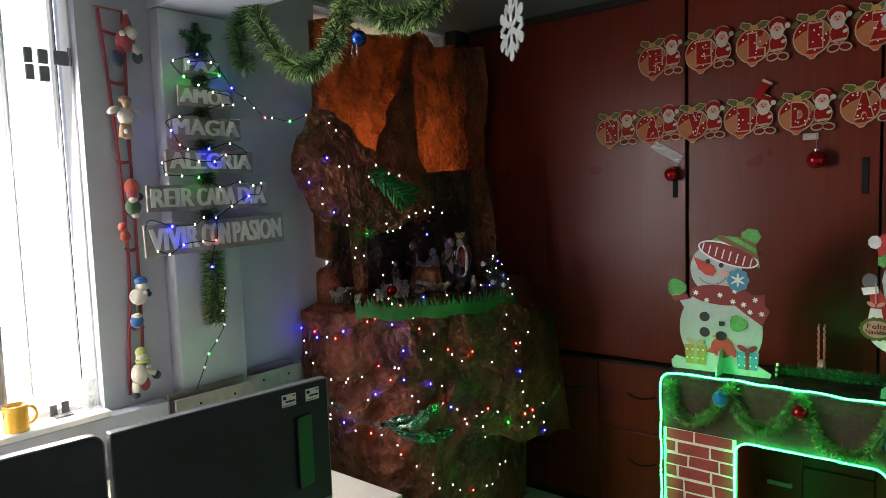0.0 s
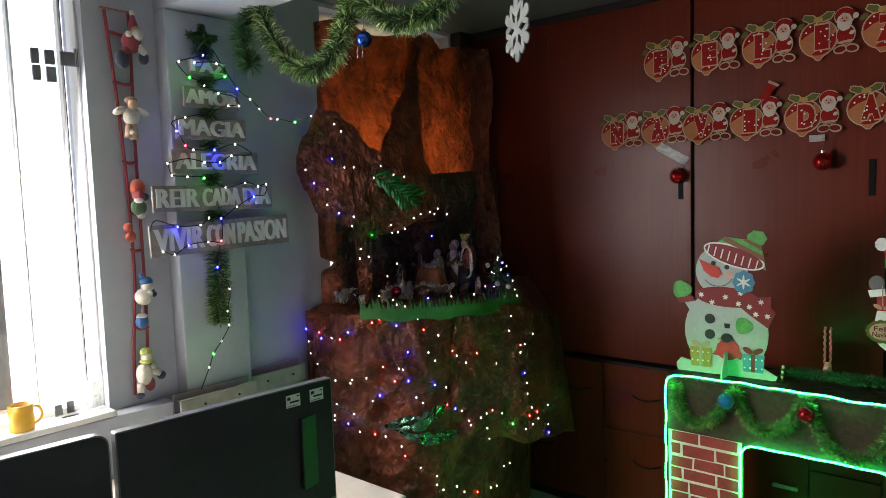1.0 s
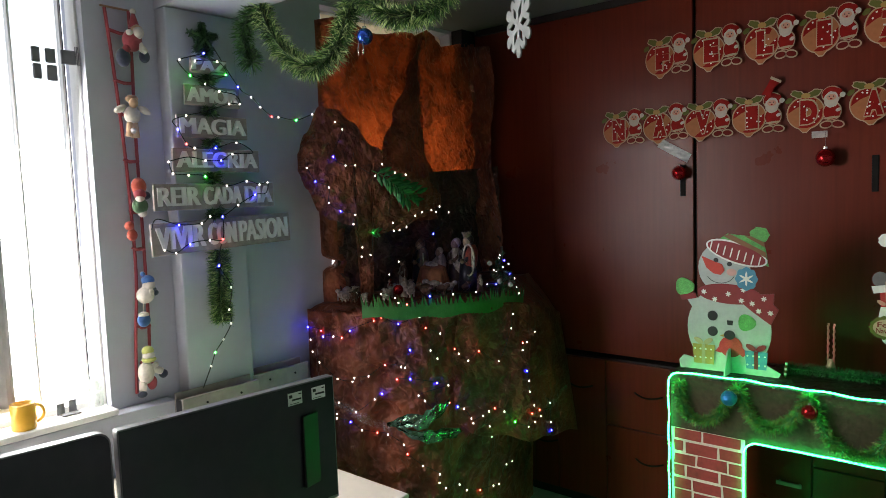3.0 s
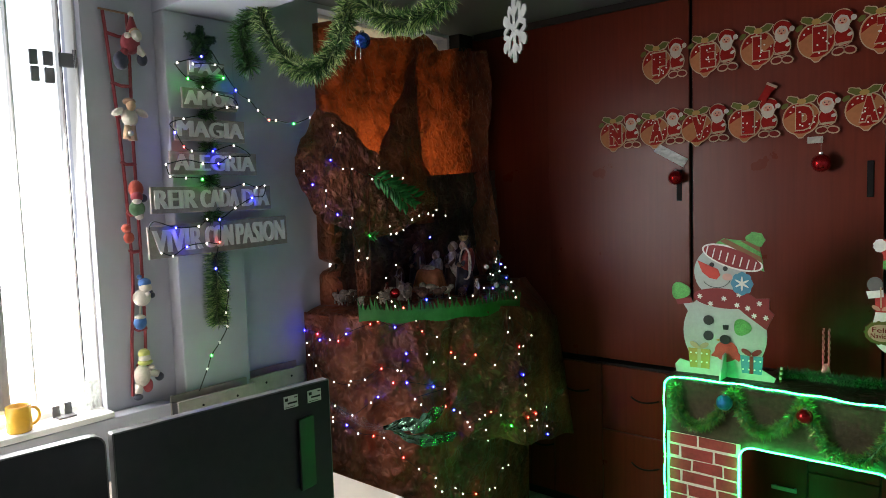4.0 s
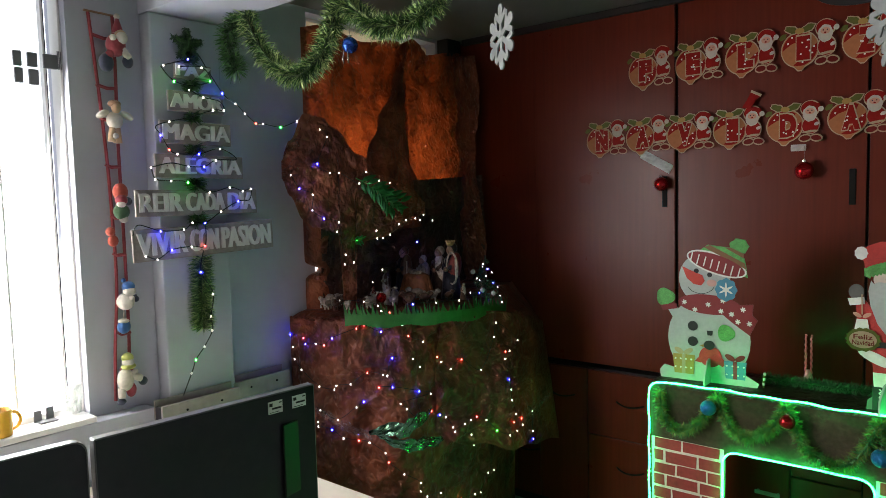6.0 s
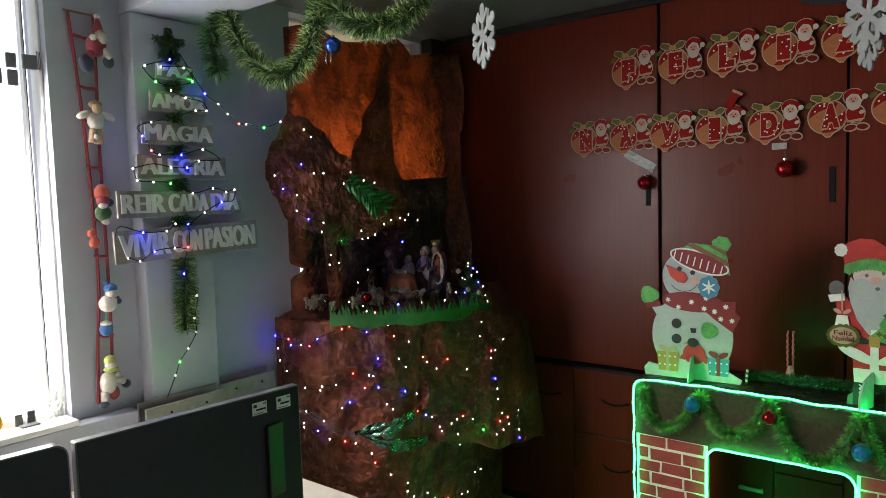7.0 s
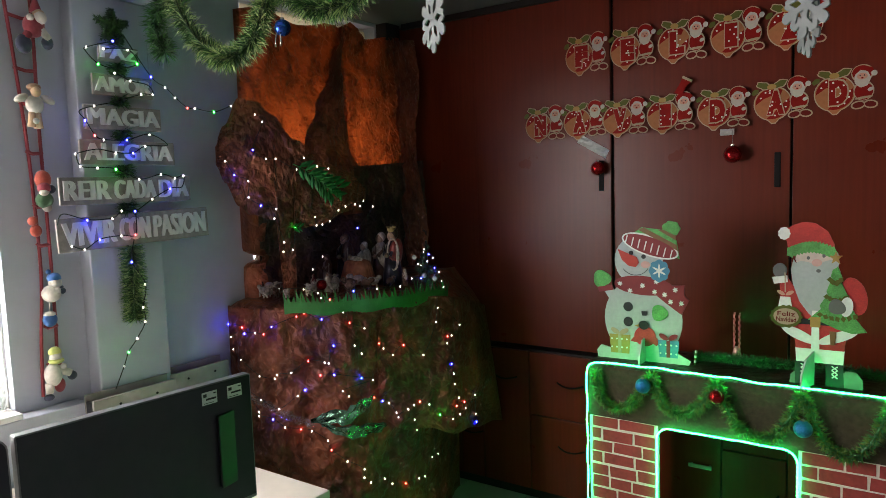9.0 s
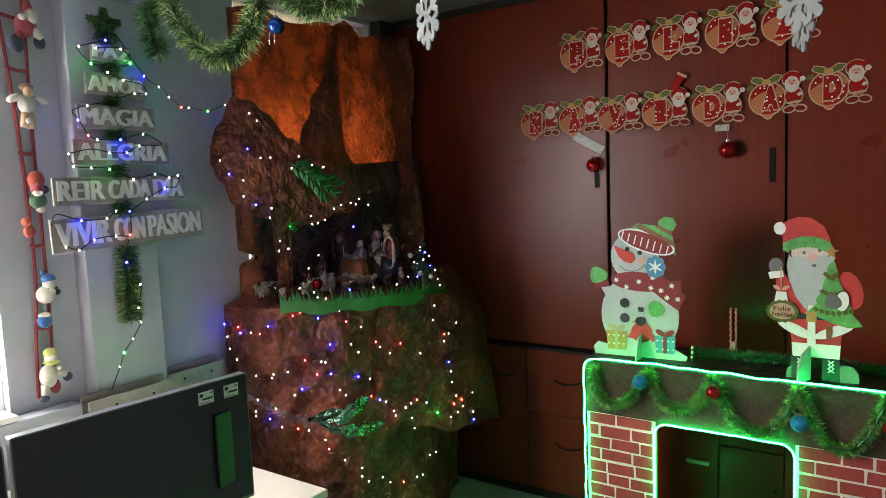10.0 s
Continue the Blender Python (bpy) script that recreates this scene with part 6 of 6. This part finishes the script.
def foil(rows_on, u0, f0, u1, f1, w, mat, name, label, cat, seed):
    rnd = random.Random(seed)
    t = thing(name, label, cat, on_sheet(rows_on, u0, f0, 0.03))
    rows = []
    for v in range(5):
        row = []
        for k in range(15):
            g = k / 14
            p = on_sheet(rows_on, u0 + (u1 - u0) * g, f0 + (f1 - f0) * g, 0.035)
            q = on_sheet(rows_on, u0 + (u1 - u0) * min(1, g + 1 / 14), f0 + (f1 - f0) * min(1, g + 1 / 14), 0.035)
            p = p.lerp(q, 0.5)
            row.append(p + Vector((rnd.uniform(-1, 1) * 0.006, rnd.uniform(-1, 1) * 0.006, w * (v / 4 - 0.5) * (0.4 + math.sin(g * math.pi)) + rnd.uniform(-1, 1) * 0.008)))
        rows.append(row)
    part("sheet", sheet(rows, 0.0012), mat, t)


foil(DRAPE, 0.27, 0.415, 0.52, 0.345, 0.05, M_FOIL, "foil_strip", "crumpled green foil strip on the brown paper", "foil", 1)
foil(DRAPE, 0.30, 0.42, 0.56, 0.465, 0.04, M_FOIL, "foil_strip", "crumpled green foil strip on the brown paper", "foil", 2)
foil(DRAPE, 0.06, 0.31, 0.29, 0.43, 0.035, M_FILM, "clear_film", "crinkled clear plastic film on the brown paper", "plastic film", 3)
foil(FLAP, 0.62, 0.80, 0.90, 0.62, 0.03, M_FILM, "clear_film", "crinkled clear plastic film on the brown paper", "plastic film", 6)

# fairy lights over the paper
def over_drape(u, z):
    if u > 0.57 and z > 0.72 - 0.26 * (u - 0.54) / 0.46:
        return skin(FLAP, (u - 0.54) / 0.46, z)
    return skin(DRAPE, u, z)


def strand(rows, on_hood=False):
    light_string("dark wire of fairy lights laid over the brown paper", [(skin(HOOD, u / 0.66, z, 0.015) if on_hood else over_drape(u, z), c) for u, z, c in rows], 0.0034, 0.0012)


strand(((0.196, 2.1, "w"), (0.228, 2.066, "w"), (0.172, 1.938, "b"), (0.235, 1.905, "w"), (0.276, 1.897, "w"), (0.36, 1.858, "w"), (0.391, 1.902, "w"), (0.441, 1.866, "w"), (0.493, 1.857, "w")), True)
strand(((0.046, 1.901, "w"), (0.087, 1.844, "b"), (0.15, 1.813, "w"), (0.148, 1.744, "w"), (0.201, 1.707, "b"), (0.27, 1.689, "w"), (0.256, 1.65, "w"), (0.29, 1.533, "w"), (0.29, 1.495, "w"), (0.325, 1.505, "w"), (0.34, 1.594, "g")), True)
strand(((0.427, 1.644, "w"), (0.431, 1.60, "w"), (0.458, 1.602, "w"), (0.487, 1.62, "w"), (0.529, 1.668, "w"), (0.552, 1.687, "w"), (0.60, 1.69, "w"), (0.645, 1.70, "w")), True)
strand(((0.0, 1.167, "b"), (0.045, 1.173, "r"), (0.009, 1.118, "w"), (0.062, 1.136, "b"), (0.096, 1.138, "w"), (0.126, 1.134, "r"), (0.162, 1.173, "b"), (0.242, 1.208, "r"), (0.268, 1.222, "r"), (0.329, 1.197, "b"), (0.401, 1.218, "w"), (0.421, 1.165, "r"), (0.482, 1.131, "w")))
strand(((0.015, 1.054, "w"), (0.042, 1.016, "w"), (0.104, 0.943, "w"), (0.159, 0.933, "w"), (0.168, 0.951, "w"), (0.222, 0.964, "w"), (0.28, 1.014, "r"), (0.337, 1, "w"), (0.354, 1.008, "w"), (0.372, 1.082, "b"), (0.444, 1.069, "w"), (0.479, 1.016, "w")))
strand(((0.549, 1.05, "r"), (0.564, 1.023, "w"), (0.597, 0.988, "w"), (0.633, 1.03, "r"), (0.697, 0.965, "w"), (0.736, 1.102, "w"), (0.751, 1.169, "w"), (0.83, 1.068, "w"), (0.792, 1.031, "w"), (0.771, 1.025, "r"), (0.765, 0.999, "w")))
strand(((0.779, 0.894, "b"), (0.775, 0.848, "w"), (0.778, 0.804, "w"), (0.781, 0.733, "w"), (0.779, 0.691, "r"), (0.809, 0.695, "r"), (0.808, 0.66, "w"), (0.786, 0.647, "w"), (0.759, 0.636, "w"), (0.722, 0.673, "g"), (0.695, 0.731, "w"), (0.681, 0.748, "r"),
        (0.66, 0.736, "w"), (0.637, 0.724, "w"), (0.609, 0.697, "w"), (0.658, 0.668, "w"), (0.696, 0.605, "w")))
strand(((0.323, 0.957, "r"), (0.366, 0.951, "b"), (0.475, 0.921, "b"), (0.521, 0.887, "w"), (0.397, 0.876, "w"), (0.417, 0.844, "w"), (0.452, 0.804, "w"), (0.51, 0.803, "r"), (0.522, 0.81, "r"), (0.551, 0.784, "b"), (0.579, 0.76, "w"), (0.599, 0.718, "w")))
strand(((0.268, 0.893, "b"), (0.231, 0.865, "w"), (0.166, 0.801, "w"), (0.104, 0.843, "w"), (0.063, 0.874, "w"), (0.093, 0.795, "w"), (0.096, 0.767, "w"), (0.146, 0.761, "b"), (0.189, 0.714, "w"), (0.241, 0.706, "r"), (0.279, 0.701, "w"), (0.33, 0.672, "w")))
strand(((0.33, 0.672, "."), (0.35, 0.627, "r"), (0.4, 0.57, "w"), (0.457, 0.525, "w"), (0.463, 0.48, "w"), (0.489, 0.454, "w"), (0.547, 0.421, "w"), (0.577, 0.376, "w"), (0.639, 0.347, "r"), (0.707, 0.328, "w"), (0.732, 0.325, "w"), (0.772, 0.4, "w"), (0.828, 0.369, "w")))
strand(((0.84, 0.73, "."), (0.865, 0.701, "w"), (0.861, 0.592, "w"), (0.865, 0.544, "b")))
light_string("fairy lights lying among the figurines on the ledge", [(Vector(p), c) for p, c in (((-2.37, 2.16, 1.32), "w"), (((-2.25, 2.20, 1.32)), "w"), ((-2.13, 2.17, 1.315), "w"), ((-2.06, 2.12, 1.305), "w"), ((-2.02, 2.13, 1.30), "r"), ((-2.02, 2.28, 1.315), "b"), ((-1.96, 2.37, 1.315), "w"), ((-1.93, 2.50, 1.31), "w"))], 0.0034, 0.0012)

# ---- nativity figures ----
GZ = 1.295
def glaze(name, c):
    return simple(name, c, 0.28, vary=0.75, scale=70, bump=0.7)


P_ROBE, P_ROBE2, P_ROBE3 = glaze("dark_blue_glaze", (0.022, 0.02, 0.035)), glaze("cream_glaze", (0.50, 0.43, 0.35)), glaze("brown_glaze", (0.13, 0.065, 0.04))
P_CAPE, P_FLESH, P_HAIR = glaze("red_gold_glaze", (0.22, 0.028, 0.02)), glaze("flesh_glaze", (0.36, 0.23, 0.16)), glaze("dark_glaze", (0.05, 0.03, 0.025))
P_CROWN = simple("old_gold_glaze", (0.42, 0.30, 0.14), 0.35, 0.5, vary=0.4, scale=80)


def standing(x, y, h, robe, cape, head, label, crown=False, lean=0.0):
    f = Figure()
    z = GZ - 0.012
    r = h * 0.15
    f.cyl(robe, (x, y, z), (x, y, z + h * 0.5), r * 1.25, r * 0.85, 14)
    f.ball(robe, (x, y, z + h * 0.58), r * 0.95, (1, 0.8, 1.35))
    f.ball(cape, (x + r * 0.35, y + r * 0.1, z + h * 0.52), r * 1.05, (0.75, 0.9, 1.9), Matrix.Rotation(lean, 4, "Y"))
    f.ball(head, (x, y, z + h * 0.84), r * 0.50, (1, 1, 1.25))
    f.ball(cape if not crown else P_HAIR, (x + r * 0.1, y + r * 0.25, z + h * 0.88), r * 0.56, (1, 1, 1.1))
    for s in (-1, 1):
        f.cyl(robe, (x + s * r * 0.8, y, z + h * 0.66), (x + s * r * 0.35, y - r * 0.9, z + h * 0.52), r * 0.32, r * 0.25)
    f.ball(head, (x, y - r * 0.95, z + h * 0.52), r * 0.3)
    for s in (-1, 1):
        f.tube(P_ROBE2, [(x + r * 0.35 + s * r * 0.78, y - r * 0.55, z + h * (0.30 + 0.05 * k)) for k in range(9)], r * 0.09)
    if crown:
        f.cyl(P_CROWN, (x, y, z + h * 0.92), (x, y, z + h * 0.99), r * 0.42, r * 0.52, 9)
        for k in range(7):
            a = 2 * math.pi * k / 7
            f.ball(P_CROWN, (x + r * 0.48 * math.cos(a), y + r * 0.48 * math.sin(a), z + h * 1.0), r * 0.13, seg=6)
        f.tube(P_ROBE2, [(x + r * 0.75 + r * 0.80 * math.cos(q), y - r * 0.75, z + h * (0.54 + 0.27 * math.sin(q))) for q in [2 * math.pi * k / 20 for k in range(21)]], r * 0.11)
    return f.done("nativity_figure", label, "figurine", (x, y, z), group="nativity figures")


standing(-2.110, 2.67, 0.285, P_ROBE, P_CAPE, P_FLESH, "glazed standing king figurine with a gold crown and red cape", True, 0.25)
standing(-2.205, 2.69, 0.265, P_ROBE3, P_ROBE2, P_FLESH, "glazed standing figurine in a cream headcloth", False, -0.2)
standing(-2.385, 2.62, 0.262, P_ROBE, P_ROBE3, P_FLESH, "dark glazed standing shepherd figurine", False, 0.1)
standing(-2.300, 2.67, 0.215, P_ROBE2, P_ROBE2, P_FLESH, "cream glazed kneeling figurine behind the crib", False, 0.2)
standing(-2.445, 2.55, 0.155, P_ROBE2, P_ROBE3, P_FLESH, "small glazed shepherd figurine", False, 0.0)
standing(-2.33, 2.34, 0.085, P_ROBE2, P_CAPE, P_FLESH, "tiny glazed shepherd figurine by the grass", False, 0.0)
standing(-2.255, 2.36, 0.095, P_ROBE2, P_ROBE2, P_FLESH, "tiny cream glazed figurine by the grass", False, 0.0)
standing(-2.03, 2.66, 0.085, P_ROBE3, P_ROBE2, P_FLESH, "tiny glazed figurine beside the king", False, 0.0)

x, y = -2.265, 2.585
t = thing("nativity_crib", "small crib covered with orange-brown cloth", "crib", (x, y, GZ - 0.012))
M_CRIBCLOTH = simple("orange_brown_cloth", (0.36, 0.12, 0.045), 0.6, vary=0.4, scale=60, bump=0.5)
# cloth falling in folds over the crib
rows = [[Vector((x + (0.070 + 0.028 * g + 0.010 * g * math.sin(9 * a)) * math.cos(a), y + (0.050 + 0.022 * g + 0.010 * g * math.sin(9 * a)) * math.sin(a), GZ + 0.105 - 0.117 * g)) for a in [2 * math.pi * k / 54 for k in range(55)]] for g in [q / 6 for q in range(7)]]
part("cloth_skirt", sheet(rows, 0.002), M_CRIBCLOTH, t, smooth=True)
bm = bmesh.new()
ball(bm, (x, y, GZ + 0.098), 0.074, (1.0, 0.74, 0.30))
part("cloth_top", bm, M_CRIBCLOTH, t, smooth=True)
bm = bmesh.new()
ball(bm, (x + 0.012, y - 0.02, GZ + 0.122), 0.026, (1.5, 0.8, 0.55))
part("swaddling", bm, P_ROBE2, t, "cream swaddling", True)
bm = bmesh.new()
ball(bm, (x - 0.030, y - 0.02, GZ + 0.128), 0.014)
part("doll_head", bm, P_FLESH, t, smooth=True)


def animal(x, y, s, turn, mat, label):
    f = Figure()
    m = Matrix.Translation((x, y, GZ - 0.012)) @ Matrix.Rotation(turn, 4, "Z") @ Matrix.Scale(s * 0.78, 4)
    f.ball(mat, (0, 0, 0.045), 0.03, (1.45, 0.85, 0.95), seg=12)
    f.ball(mat, (0.045, 0, 0.068), 0.017, (1.25, 0.85, 1), seg=10)
    f.cyl(mat, (0.03, 0, 0.05), (0.044, 0, 0.066), 0.015, 0.012)
    for sx in (-0.026, 0.026):
        for sy in (-0.014, 0.014):
            f.cyl(mat, (sx, sy, 0.03), (sx, sy, 0), 0.007, 0.006, 7)
    for sy in (-1, 1):
        f.ball(mat, (0.040, sy * 0.016, 0.076), 0.007, (0.7, 1.5, 0.6), seg=7)
    f.ball(mat, (-0.046, 0, 0.05), 0.009, seg=7)
    f.bm.transform(m)
    return f.done("nativity_animal", label, "figurine", (x, y, GZ - 0.012), group="nativity animals")


random.seed(17)
for k, (x, y, s) in enumerate(((-2.47, 2.19, 1.0), (-2.45, 2.24, 0.9), (-2.41, 2.20, 0.9), (-2.29, 2.29, 0.8), (-2.215, 2.36, 0.8), (-2.19, 2.44, 1.0), (-2.20, 2.51, 1.1), (-2.14, 2.55, 0.9), (-2.12, 2.48, 0.9), (-2.30, 2.46, 1.0), (-2.35, 2.42, 0.8), (-2.07, 2.60, 0.8), (-2.44, 2.13, 0.8), (-2.40, 2.115, 0.75), (-2.355, 2.13, 0.8), (-2.31, 2.15, 0.7), (-2.26, 2.24, 0.8), (-2.15, 2.40, 0.8))):
    animal(x, y, s, random.uniform(0, 6.28), (P_ROBE2, P_ROBE2, P_ROBE3)[k % 3], ("cream glazed sheep figurine", "cream glazed lamb figurine", "brown glazed donkey figurine")[k % 3] + " on the ledge")
bauble((-2.235, 2.30, GZ + 0.03), 0.024, M_REDBALL, "dark red bauble lying among the figurines")

light_string("fairy lights hanging inside the cave over the figurines", [(Vector(p), c) for p, c in (((-2.30, 2.50, 1.70), "."), ((-2.20, 2.55, 1.68), "w"), ((-2.18, 2.62, 1.675), "w"), ((-2.25, 2.58, 1.57), "b"), ((-2.36, 2.44, 1.44), "w"), ((-2.33, 2.34, 1.39), "w"))], 0.0034, 0.0012)

# little tree with silver baubles beside the cave
t = thing("small_fir_tree", "little dark tinsel tree with silver baubles beside the cave", "tree", (-1.955, 2.745, GZ - 0.04))
trunk = [Vector((-1.955, 2.745, GZ - 0.04 + 0.022 * k)) for k in range(12)]
bm = bmesh.new()
tube(bm, trunk, 0.006, 6)
part("trunk", bm, P_HAIR, t)
rnd = random.Random(23)
pts = []
for k in range(26):
    a, h = rnd.random() * 6.28, rnd.uniform(0.02, 0.22)
    r = 0.10 * (1 - h / 0.26)
    pts.append((Vector((-1.955, 2.745, GZ - 0.03 + h)), Vector((-1.955 + r * math.cos(a), 2.745 + r * math.sin(a), GZ - 0.045 + h))))
for k, (a, b) in enumerate(pts):
    tagged(part("branch", needles([a, a.lerp(b, 0.5), b], 60, 0.018, 0.002, 100 + k), M_FIR, t), kind="stuff")
for k, (dx, dy, dz, r) in enumerate(((-0.03, -0.06, 0.155, 0.012), (0.03, -0.065, 0.07, 0.013), (0.075, -0.04, 0.055, 0.012))):
    bauble((-1.955 + dx, 2.745 + dy, GZ - 0.03 + dz), r, M_PEARL, "small pearl bauble on the little tree")
light_string("fairy lights wound round the little tree", [(Vector((-1.955 + 0.095 * (1 - k / 15) * math.cos(k * 1.3), 2.745 + 0.095 * (1 - k / 15) * math.sin(k * 1.3), GZ - 0.02 + 0.014 * k)), "wwbwwwbwwwwbww"[k]) for k in range(14)], 0.0032, 0.0012)

# ---- floor tiles ----
tile = bmesh.new()
box(tile, 0, 0.396, 0, 0.396, -0.004, 0.0, 0.0015)
tile_mesh = bpy.data.meshes.new("tile")
tile.to_mesh(tile_mesh)
tile.free()
tile_mesh.materials.append(M_FLOOR)
for i in range(14):
    for j in range(16):
        ob = new("tile", tile_mesh)
        ob.parent = floor
        ob.location = (-2.55 + 0.4 * i, -2.95 + 0.4 * j, 0.0)
# an open-work cable and card lying by the wardrobe plinth
t = thing("floor_cable", "black cable lying on the floor tiles", "cable", (-2.0, 3.0, 0.004))
bm = bmesh.new()
tube(bm, path_points([(-2.05, 2.95, 0.005), (-1.93, 3.02, 0.005), (-1.80, 3.03, 0.005), (-1.66, 3.10, 0.005), (-1.5, 3.2, 0.005)], 24), 0.004, 6)
part("cord", bm, M_BLACK, t)
